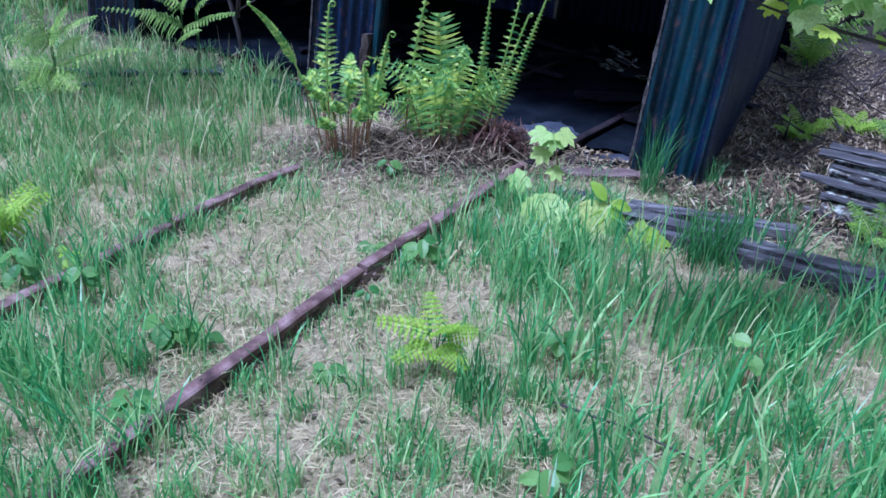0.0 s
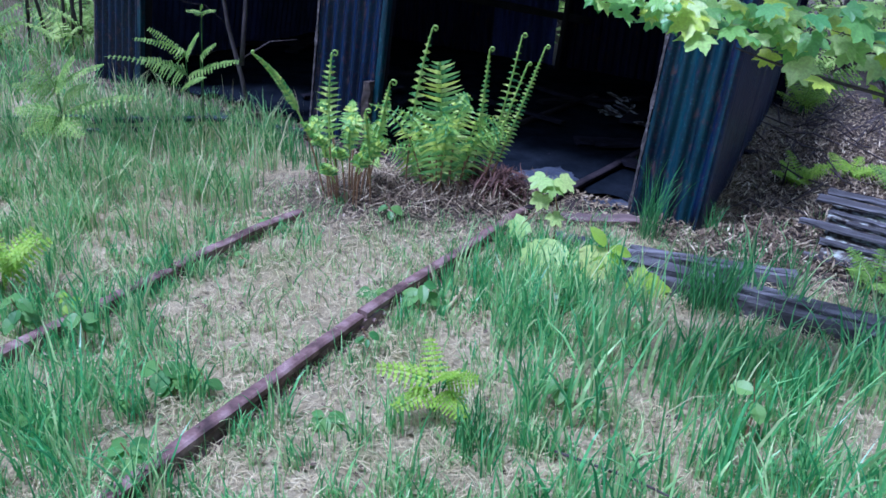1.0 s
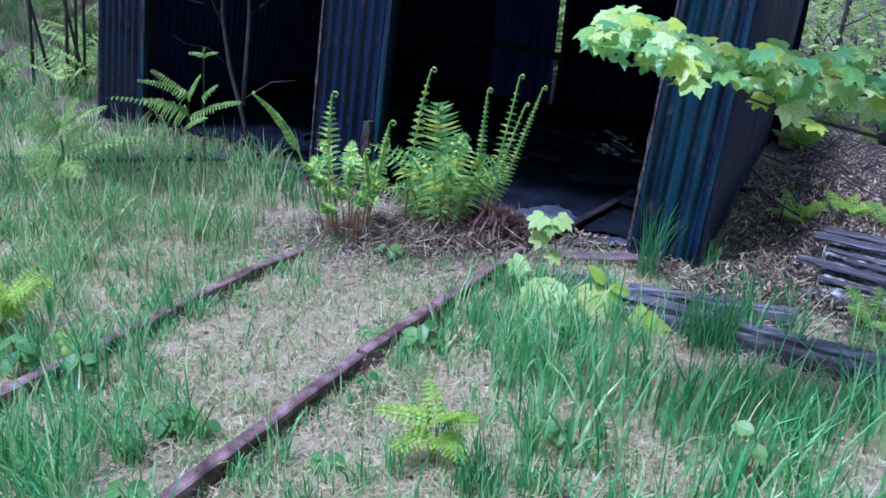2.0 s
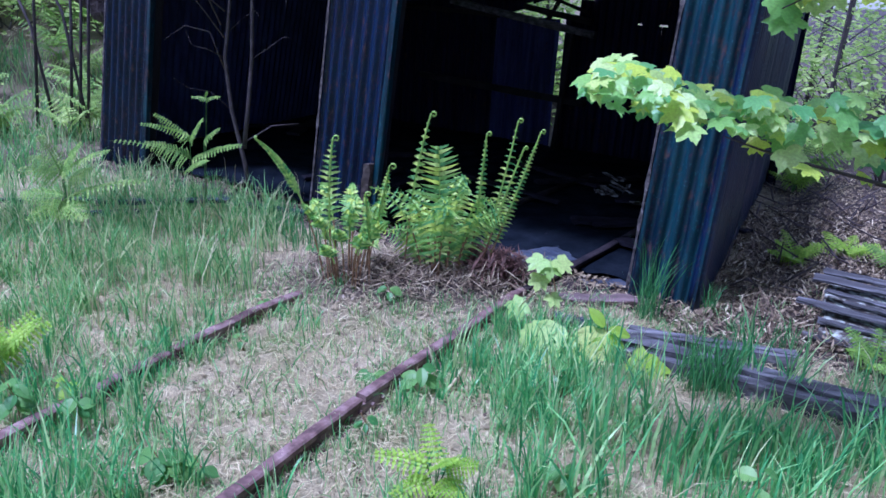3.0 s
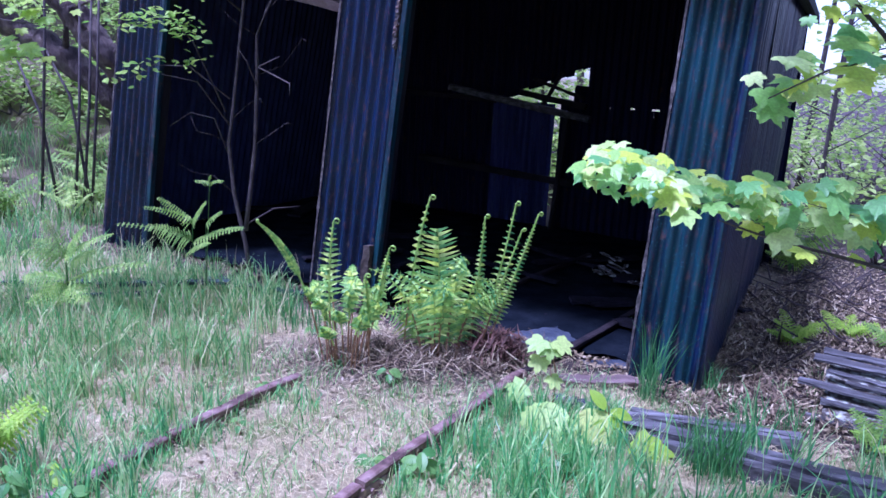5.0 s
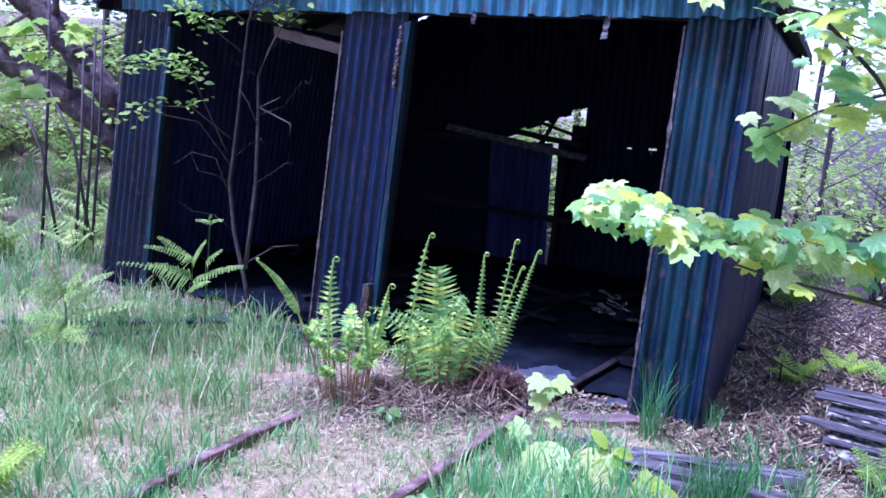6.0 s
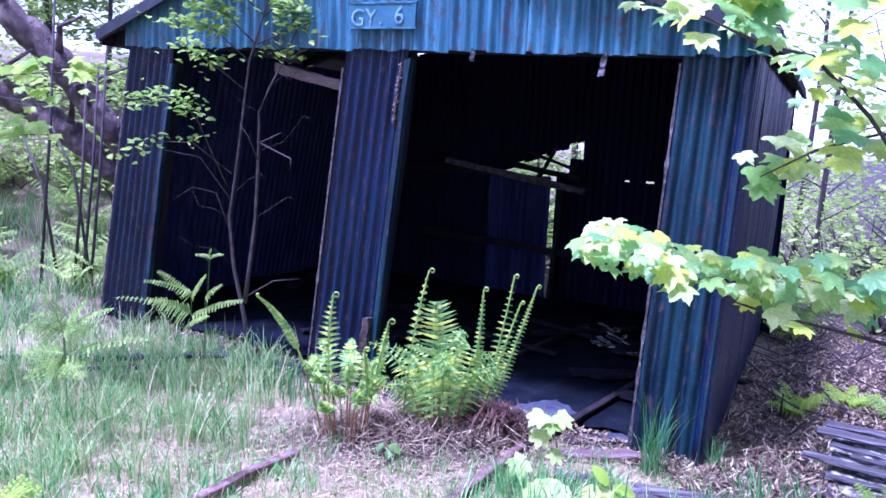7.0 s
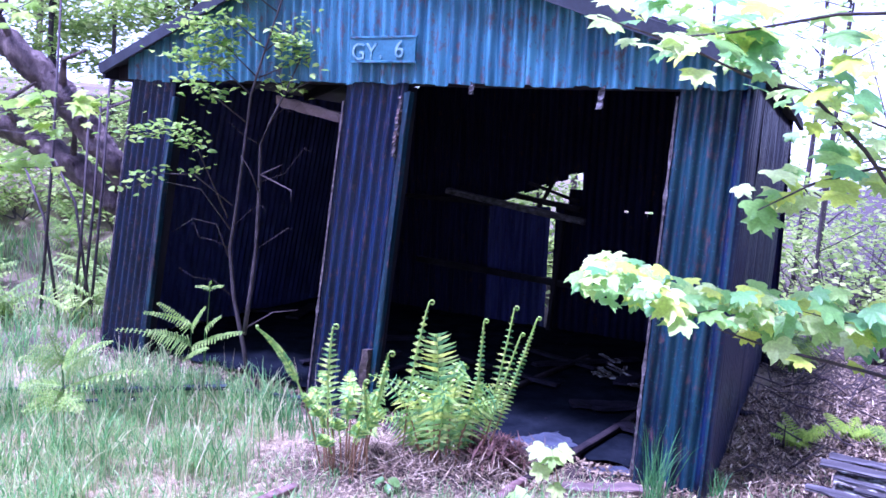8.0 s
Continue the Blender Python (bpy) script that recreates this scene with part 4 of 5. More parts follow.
thin = [(x, y, 0.05, 7, rng.uniform(0.05, 0.16), 0.005) for x, y in scatter(rng, 2600, -2.2, 2.4, 1.3, 4.4, lambda x, y: 0.0 if in_shed(x, y) else 1.0 - 0.85 * litter_share(x, y))]
thin += [(x, y, 0.12, 9, rng.uniform(0.08, 0.25), 0.007) for x, y in scatter(rng, 900, -4.5, 4.5, -3.0, 1.4, lambda x, y: 1.0)]
thin += [(x, y, 0.1, 8, rng.uniform(0.08, 0.2), 0.006) for x, y in scatter(rng, 350, 2.0, 4.5, 1.0, 3.4, lambda x, y: 1.0)]
blades(thin, "meadow", "short_grass", "short green grass in dry thatch", 3, straight=0.9)
for x, y, r, n, h, lab in ((1.22, 3.8, 0.075, 75, 0.5, "upright dark grass tuft against the post"), (1.32, 3.08, 0.13, 240, 0.32, "dense dark green grass tuft on the timber"), (1.56, 3.9, 0.04, 26, 0.26, "small grass tuft at the shed corner"), (0.3, 2.0, 0.09, 90, 0.24, "dark grass tuft under a small fern"), (1.75, 3.6, 0.2, 80, 0.2, "thin grass tuft between timbers"), (-0.75, 4.75, 0.25, 160, 0.25, "green grass tuft before the middle post"), (-1.1, 5.0, 0.2, 120, 0.25, "green grass tuft before the middle post")):
    blades([(x, y, r, n, h, 0.006)], "grass_dark", "grass_tuft", lab, int(abs(x) * 100) % 90, "grass tuft", "", 0.4)


def strewn(spots, name, label, material, seed, long_, wide, lift=0.012, tilt=0.25):
    """Dead blades and leaves lying on the ground."""
    rng = random.Random(seed)
    shape = Shape()
    for x, y in spots:
        a, l, w = rng.uniform(0, 6.283), long_ * rng.uniform(0.4, 1.2), wide * rng.uniform(0.6, 1.3)
        dx, dy, s = math.cos(a) * l / 2, math.sin(a) * l / 2, rng.uniform(-tilt, tilt) * l / 2
        z = ground_z(x, y) + rng.uniform(0.003, lift) + abs(s)
        px, py = -math.sin(a) * w / 2, math.cos(a) * w / 2
        k = rng.uniform(-0.3, 0.3) * w
        shape.poly([(x - dx, y - dy, z - s), (x + px, y + py, z + k), (x + dx, y + dy, z + s), (x - px, y - py, z - k * 0.5)])
    return whole(name, shape, MAT[material], label, "ground litter", kind="stuff")


strewn(scatter(rng, 75000, -3.4, 2.6, 1.2, 5.0, lambda x, y: 0.0 if in_shed(x, y) else 1.0 - 0.8 * litter_share(x, y)), "dry_straw", "matted dry straw over the ground", "straw", 1, 0.085, 0.0023, 0.03)
strewn(scatter(rng, 26000, -3.5, 4.2, 3.0, 8.0, lambda x, y: 0.0 if in_shed(x, y, -0.32) else litter_share(x, y)), "leaf_litter", "brown dead leaves and twigs on the bank", "litter", 2, 0.045, 0.014, 0.02, 0.5)
strewn([tuple(flat(rng.uniform(0.1, 5.1), rng.uniform(0.2, 3.6), 0))[:2] for _ in range(2600)], "shed_debris", "chips and rubbish on the shed floor, darkened for shade", "debris", 6, 0.09, 0.03, 0.05, 0.4)
strewn([tuple(flat(rng.uniform(0.15, 2.1), abs(rng.gauss(0, 0.4)), 0))[:2] for _ in range(1500)], "mouth_litter", "dead leaves blown into the shed mouth", "litter", 8, 0.05, 0.016, 0.05, 0.5)
strewn(scatter(rng, 1600, -2.2, 2.4, 1.3, 4.2, lambda x, y: 0.6), "fallen_leaves", "scattered pale dead leaves", "litter", 3, 0.04, 0.02, 0.02, 0.5)
strewn(scatter(rng, 2600, -0.8, 0.75, 3.75, 4.6, lambda x, y: math.exp(-((y - 4.15) ** 2) / 0.05 - (x * x) / 0.3)), "dead_fronds", "mat of dead fern stalks round the clumps", "bract", 4, 0.16, 0.0055, 0.07, 0.6)
strewn(scatter(rng, 1500, 0.15, 0.6, 4.0, 4.5, lambda x, y: math.exp(-((x - 0.38) ** 2 + (y - 4.25) ** 2) / 0.02)), "rusty_fronds", "rust-brown heap of dead fern fronds", "rusty_frond", 5, 0.12, 0.01, 0.12, 0.8)
strewn(scatter(rng, 13000, 1.3, 3.4, 3.5, 6.2, lambda x, y: 0.0 if in_shed(x, y, -0.3) else 0.9), "bank_litter", "small dead leaves and stalks on the bank", "bract", 7, 0.065, 0.012, 0.05, 0.8)



# ---- broad leaves ----
def lobed_leaf(seed, size=1.0):
    """A five-lobed sycamore leaf, toothed, folded along its veins; it lies in the xy plane with its tip along +y."""
    rng = random.Random(seed)
    knots = [(0, 1.04), (7, 0.87), (13, 0.86), (21, 0.68), (26, 0.67), (33, 0.8), (39, 0.85), (46, 1.0), (53, 0.84), (61, 0.81), (71, 0.63), (79, 0.62), (90, 0.7), (101, 0.77), (112, 0.61), (124, 0.52), (142, 0.42), (165, 0.28), (180, 0.14)]
    pts = []
    for sgn in (1, -1):
        side = []
        for a, r in knots if sgn == 1 else knots[1:-1][::-1]:
            r *= rng.uniform(0.92, 1.08)
            side.append((sgn * math.sin(radians(a)) * r, math.cos(radians(a)) * r + 0.1, a))
        pts += side
    shape = Shape()
    curl = rng.uniform(0.3, 0.75)
    z = lambda x, y: size * (0.14 * abs(x) - curl * (x * x + 0.7 * y * y) * 0.45)
    rim = [(x * size * 0.55, y * size * 0.55, z(x, y) * 0.6) for x, y, a in pts]
    shape.v = [(0, 0.05 * size, 0)] + [tuple(p) for p in rim]
    n = len(rim)
    shape.f = [(0, 1 + (k + 1) % n, 1 + k) for k in range(n)]
    stem = len(shape.v)
    shape.v += [(-0.008 * size, 0, 0), (0.008 * size, 0, 0), (0.006 * size, -0.22 * size, -0.03 * size), (-0.006 * size, -0.22 * size, -0.03 * size)]
    shape.f.append((stem, stem + 1, stem + 2, stem + 3))
    return shape


def oval_leaf(size=1.0, wide=0.42):
    shape = Shape()
    rows_ = []
    for i in range(14):
        f = i / 13
        w = (1.0 if i % 2 else 0.88) * wide * size * math.sin(math.pi * min(0.985, f * 0.93 + 0.06)) ** 0.8
        zz = -0.2 * size * f * f
        rows_.append([(-w, f * size, zz + 0.25 * w), (0, f * size, zz), (w, f * size, zz + 0.25 * w)])
    shape.grid(rows_)
    return shape


MAPLE = [lobed_leaf(k).mesh("leaf", MAT["maple"], True) for k in range(4)]
MAPLE_PALE = [lobed_leaf(10 + k).mesh("leaf", MAT["pale_leaf"], True) for k in range(2)]
MAPLE_YELLOW = [lobed_leaf(14).mesh("leaf", MAT["yellow_fern"])]
MAPLE_GREEN = [lobed_leaf(20 + k).mesh("leaf", MAT["green_maple"], True) for k in range(3)]
OVAL = [oval_leaf(1.0, w).mesh("leaf", MAT["nettle"]) for w in (0.3, 0.42)]
OVAL_PALE = [oval_leaf(1.0, 0.52).mesh("leaf", MAT["pale_leaf"], True)]
OVAL_YELLOW = [oval_leaf(1.0, 0.3).mesh("leaf", MAT["yellow_fern"])]


def hang_leaf(parent, meshes, at, size, normal, tip, rng):
    """A leaf as a part of its plant, with the given way of its face and of its tip."""
    nz = Vector(normal).normalized()
    ty = Vector(tip)
    ty = (ty - nz * ty.dot(nz)).normalized()
    m = Matrix((ty.cross(nz), ty, nz)).transposed().to_4x4() @ Matrix.Scale(size, 4)
    m.translation = Vector(at)
    ob = new("leaf", rng.choice(meshes))
    ob.parent = parent
    base = parent.matrix_world if parent.parent is None else parent.parent.matrix_world
    ob.matrix_local = base.inverted() @ m
    return ob


def leafy_branch(parent, path, radius, count, size, seed, spread_=(0.06, 0.12, 0.07), leaves=None, face=(0, -0.42, 0.9), tipward=(-0.35, -0.75, -0.55)):
    rng = random.Random(seed)
    pts = [Vector(p) for p in path]
    shape = Shape()
    shape.tube(pts, [radius * (1 - 0.75 * k / (len(pts) - 1)) for k in range(len(pts))], 6)
    branch = part("branch", shape, MAT["thin_bark"], parent, smooth=True)
    for i in range(count):
        f = (i + rng.random()) / count * (len(pts) - 1)
        k = min(int(f), len(pts) - 2)
        p = pts[k].lerp(pts[k + 1], f - k)
        off = Vector([rng.uniform(-s, s) for s in spread_]) + Vector((0, 0, 0.035))
        nrm = Vector(face) + Vector((rng.uniform(-0.45, 0.45), rng.uniform(-0.4, 0.35), rng.uniform(-0.2, 0.3)))
        tip = Vector(tipward) + Vector((rng.uniform(-0.9, 0.9), rng.uniform(-0.4, 0.4), rng.uniform(-0.4, 0.4)))
        hang_leaf(branch, leaves or MAPLE, p + off, size * rng.uniform(0.6, 1.15), nrm, tip, rng)


near_tree = thing("sycamore_tree", (2.75, 2.5, 0), "young sycamore with broad pale green lobed leaves", "tree")
trunk = Shape()
trunk.tube([(2.75, 2.5, -0.05), (2.72, 2.52, 0.9), (2.66, 2.5, 1.9), (2.7, 2.55, 3.2)], [0.05, 0.045, 0.035, 0.02], 8)
part("trunk", trunk, MAT["thin_bark"], near_tree, smooth=True)
leafy_branch(near_tree, [(2.72, 2.52, 0.85), (1.9, 2.45, 1.02), (1.48, 2.42, 1.13), (1.15, 2.4, 1.2), (0.98, 2.4, 1.25)], 0.011, 3, 0.13, 1, (0.08, 0.16, 0.08))
leafy_branch(near_tree, [(1.7, 2.44, 1.08), (1.52, 2.42, 1.24), (1.38, 2.4, 1.29), (1.24, 2.4, 1.32)], 0.005, 32, 0.135, 15, (0.07, 0.14, 0.07))
leafy_branch(near_tree, [(1.15, 2.4, 1.2), (1.15, 2.4, 1.32), (1.02, 2.4, 1.32), (0.92, 2.38, 1.3), (0.78, 2.37, 1.34), (0.66, 2.36, 1.39), (0.57, 2.35, 1.36)], 0.006, 130, 0.11, 2, (0.045, 0.18, 0.05))
leafy_branch(near_tree, [(2.67, 2.5, 1.85), (1.75, 2.5, 1.72), (1.46, 2.45, 1.78), (1.25, 2.42, 1.72), (1.08, 2.4, 1.63)], 0.009, 34, 0.15, 3, (0.09, 0.1, 0.07))
leafy_branch(near_tree, [(2.67, 2.5, 1.95), (1.6, 2.45, 1.6), (1.4, 2.42, 1.83), (1.2, 2.4, 2.0), (1.02, 2.38, 2.03), (0.8, 2.3, 2.1), (0.52, 2.25, 2.17)], 0.009, 70, 0.14, 4, (0.1, 0.18, 0.07))
leafy_branch(near_tree, [(2.7, 2.5, 2.4), (1.7, 2.35, 2.25), (1.2, 2.25, 2.2), (0.9, 2.2, 2.13), (0.66, 2.2, 2.1)], 0.008, 48, 0.15, 5, (0.1, 0.12, 0.08))
leafy_branch(near_tree, [(2.72, 2.55, 1.3), (2.2, 2.9, 1.6), (1.85, 3.1, 1.9), (1.75, 3.15, 2.25)], 0.008, 34, 0.12, 6, (0.16, 0.2, 0.16))
leafy_branch(near_tree, [(2.72, 2.55, 1.0), (2.1, 2.7, 1.1), (1.75, 2.75, 1.3)], 0.008, 12, 0.14, 7, (0.14, 0.1, 0.12))
leafy_branch(near_tree, [(2.7, 2.52, 1.5), (2.1, 2.6, 1.75), (1.62, 2.62, 1.9), (1.36, 2.6, 1.98), (1.19, 2.58, 2.04)], 0.006, 70, 0.09, 11, (0.16, 0.14, 0.14))
leafy_branch(near_tree, [(1.75, 2.62, 1.86), (1.5, 2.62, 1.8), (1.3, 2.6, 1.7), (1.14, 2.6, 1.6)], 0.004, 22, 0.1, 12, (0.09, 0.1, 0.07))

far_tree = thing("sycamore_tree", (-3.5, 4.0, 0), "sycamore with yellow-green sprays at the wood edge", "tree")
trunk = Shape()
trunk.tube([(-3.5, 4.0, -0.05), (-3.45, 4.0, 1.5), (-3.5, 4.05, 3.4)], [0.06, 0.05, 0.03], 8)
part("trunk", trunk, MAT["thin_bark"], far_tree, smooth=True)
leafy_branch(far_tree, [(-3.46, 4.0, 1.7), (-2.7, 4.2, 1.9), (-2.2, 4.2, 1.96), (-1.9, 4.2, 1.97)], 0.008, 34, 0.16, 8, (0.1, 0.1, 0.05), leaves=MAPLE_GREEN, tipward=(0.6, -0.5, -0.45))
leafy_branch(far_tree, [(-3.48, 4.02, 2.2), (-2.7, 4.3, 2.35), (-2.3, 4.3, 2.55)], 0.008, 30, 0.16, 9, (0.12, 0.1, 0.1), leaves=MAPLE_GREEN, tipward=(0.6, -0.5, -0.45))
leafy_branch(far_tree, [(-3.46, 4.0, 1.4), (-2.8, 4.4, 1.6), (-2.3, 4.5, 1.62)], 0.008, 30, 0.16, 10, (0.12, 0.1, 0.06), leaves=MAPLE_GREEN, tipward=(0.6, -0.5, -0.45))

leafy_branch(far_tree, [(-3.5, 4.05, 2.9), (-3.0, 4.6, 2.75), (-2.7, 4.6, 2.6), (-2.45, 4.6, 2.5)], 0.008, 26, 0.12, 13, (0.2, 0.12, 0.14), leaves=MAPLE_GREEN, tipward=(0.6, -0.5, -0.45))
leafy_branch(far_tree, [(-3.46, 4.0, 1.75), (-2.9, 4.6, 1.85), (-2.55, 4.6, 1.82), (-2.2, 4.6, 1.8)], 0.007, 26, 0.11, 14, (0.16, 0.12, 0.1), leaves=MAPLE_GREEN, tipward=(0.6, -0.5, -0.45))

# ---- weeds ----
def weed(at, height, count, size, label, seed, meshes=None):
    rng = random.Random(seed)
    x, y = at
    z0 = ground_z(x, y)
    plant = thing("weed", (x, y, z0), label, "weed")
    stem = Shape()
    stem.tube([(x, y, z0 - 0.01), (x + 0.01, y, z0 + height * 0.5), (x - 0.02, y, z0 + height)], [0.004, 0.003, 0.002], 5)
    part("stem", stem, MAT["stipe"], plant)
    for i in range(count):
        a = i * 2.4 + rng.uniform(-0.3, 0.3)
        h = z0 + height * rng.uniform(0.5, 1.0)
        way = Vector((math.cos(a), 0.7 * math.sin(a) - 0.3, rng.uniform(-0.35, 0.1)))
        hang_leaf(plant, meshes or OVAL, (x - 0.02 * height + 0.01 * math.cos(a), y, h), size * rng.uniform(0.75, 1.15), (0.3 * math.cos(a), -0.45, 0.85), way, rng)


def herb(at, top, label, leaves, seed, meshes):
    """A leafy plant on one stem; leaves hold the place, the size, the way of the face and the way of the tip."""
    rng = random.Random(seed)
    x, y = at
    z0 = ground_z(x, y)
    plant = thing("weed", (x, y, z0), label, "weed")
    stem = Shape()
    stem.tube([(x, y, z0 - 0.01), (x + 0.012, y, (z0 + top[2]) / 2), top], [0.005, 0.004, 0.002], 6)
    part("stem", stem, MAT["stipe"], plant)
    for place, size, nrm, tip in leaves:
        hang_leaf(plant, meshes, place, size, nrm, tip, rng)
        stalk = Shape()
        stalk.tube([(x + (top[0] - x) * 0.7, y, z0 + (top[2] - z0) * 0.7), place], [0.002, 0.0016], 5)
        part("leaf_stalk", stalk, MAT["stipe"], plant)


herb((0.68, 3.6), (0.64, 3.58, 0.4), "pale-leaved maple seedling beside the rail", [((0.6, 3.57, 0.4), 0.15, (-0.2, -0.45, 0.85), (-0.8, -0.5, -0.3)), ((0.68, 3.57, 0.4), 0.15, (0.25, -0.45, 0.85), (0.8, -0.5, -0.3)), ((0.64, 3.55, 0.39), 0.14, (0, -0.7, 0.7), (0, -0.7, -0.7)), ((0.6, 3.56, 0.31), 0.13, (-0.1, -0.8, 0.6), (-0.3, -0.6, -0.7)), ((0.52, 3.54, 0.17), 0.17, (-0.3, -0.6, 0.75), (-0.8, -0.4, -0.4)), ((0.66, 3.55, 0.22), 0.12, (0.2, -0.5, 0.85), (0.6, -0.6, -0.2))], 1, MAPLE_PALE)
herb((0.74, 3.36), (0.74, 3.34, 0.16), "broad-leaved pale dock plant in the grass", [((0.68, 3.32, 0.17), 0.25, (-0.15, -0.65, 0.75), (-0.55, -0.6, -0.5)), ((0.78, 3.31, 0.16), 0.24, (0.2, -0.65, 0.75), (0.5, -0.6, -0.5)), ((0.72, 3.3, 0.12), 0.2, (0, -0.75, 0.65), (-0.05, -0.6, -0.8)), ((0.62, 3.3, 0.1), 0.15, (-0.3, -0.6, 0.7), (-0.7, -0.5, -0.4))], 3, OVAL_PALE)
herb((0.9, 3.32), (0.9, 3.3, 0.2), "bright yellow-green dock shoot", [((0.885, 3.3, 0.18), 0.11, (0.3, -0.75, 0.5), (-0.3, -0.2, 0.9)), ((0.91, 3.3, 0.17), 0.11, (0.1, -0.6, 0.75), (0.95, -0.3, 0.15)), ((0.9, 3.29, 0.14), 0.1, (0.1, -0.6, 0.75), (0.85, -0.4, -0.2)), ((0.88, 3.29, 0.13), 0.09, (0, -0.7, 0.6), (-0.5, -0.5, -0.5))], 4, OVAL_YELLOW)
herb((1.08, 3.2), (1.08, 3.18, 0.08), "yellowing toothed leaf in the grass", [((1.02, 3.18, 0.09), 0.2, (0, -0.5, 0.85), (0.8, -0.5, -0.2)), ((1.1, 3.17, 0.07), 0.16, (0.1, -0.5, 0.85), (0.5, -0.8, -0.1))], 5, MAPLE_YELLOW)
for a, b, r, mat, label in (((0.98, 1.52, 0.05), (1.06, 1.7, 0.11), 0.008, "stipe", "broken brown stick lying in the grass"), ((0.17, 2.86, 0.03), (0.24, 3.06, 0.05), 0.007, "straw", "pale bleached stick beside the rail"), ((0.55, 2.0, 0.03), (0.95, 1.75, 0.05), 0.005, "thin_bark", "thin dark twig among the grass")):
    stick = Shape()
    stick.tube([a, Vector(a).lerp(Vector(b), 0.55) + Vector((0.01, 0, 0.012)), b], [r, r * 0.85, r * 0.6], 7)
    whole("fallen_stick", stick, MAT[mat], label, "stick", "fallen sticks", smooth=True)
weed((1.2, 2.15), 0.26, 3, 0.07, "pale seedling in tall grass", 6)
weed((0.62, 2.9), 0.18, 4, 0.09, "pale weed in the grass", 7)
weed((-1.42, 2.47), 0.17, 9, 0.07, "bright leafy weed over the rail", 8)
weed((-1.3, 2.62), 0.15, 8, 0.055, "bright leafy shoot beside the rail", 9, OVAL_YELLOW)
weed((-1.16, 2.42), 0.17, 6, 0.075, "bright green weed between the rails", 10)
rng = random.Random(77)
for i in range(9):
    weed((0.52 + 0.045 * i + rng.uniform(-0.03, 0.03), 4.98 - 0.03 * i + rng.uniform(-0.07, 0.07)), 0.03, 5, 0.055, "low blue-green seedling in the shed mouth", 60 + i)
for i in range(34):
    x, y = rng.choice([(rng.uniform(-1.6, 0.2), rng.uniform(2.0, 3.9)), (rng.uniform(-1.7, -0.7), rng.uniform(4.2, 5.2)), (rng.uniform(-1.3, -0.7), rng.uniform(1.6, 2.3)), (rng.uniform(0.2, 1.9), rng.uniform(1.6, 3.0))])
    weed((x, y), rng.uniform(0.04, 0.13), rng.randint(3, 6), rng.uniform(0.04, 0.08), "small green seedling in dry grass", 100 + i)


# ---- sapling before the dark bay ----
def leaf_cloud(shape, centre, count, size, sx, sz, rng):
    for _ in range(count):
        c = Vector((centre[0] + rng.gauss(0, sx), centre[1] + rng.gauss(0, sx), centre[2] + rng.gauss(0, sz)))
        a, s = rng.uniform(0, 6.283), size * rng.uniform(0.6, 1.25)
        d = Vector((math.cos(a), math.sin(a), rng.uniform(-0.6, 0.2))).normalized()
        w = d.cross(Vector((rng.uniform(-0.7, 0.7), rng.uniform(-0.9, 0.3), 1))).normalized()
        up = w.cross(d)
        n = len(shape.v)
        k = w * s * 0.3 + up * s * 0.07
        l = w * s * -0.3 + up * s * 0.07
        shape.v += [tuple(c - d * s * 0.5), tuple(c - d * s * 0.18 + k), tuple(c + d * s * 0.2 + k * 0.85), tuple(c + d * s * 0.5 - up * s * 0.06), tuple(c + d * s * 0.2 + l * 0.85), tuple(c - d * s * 0.18 + l)]
        shape.f += [(n, n + 1, n + 2, n + 3), (n, n + 3, n + 4, n + 5)]


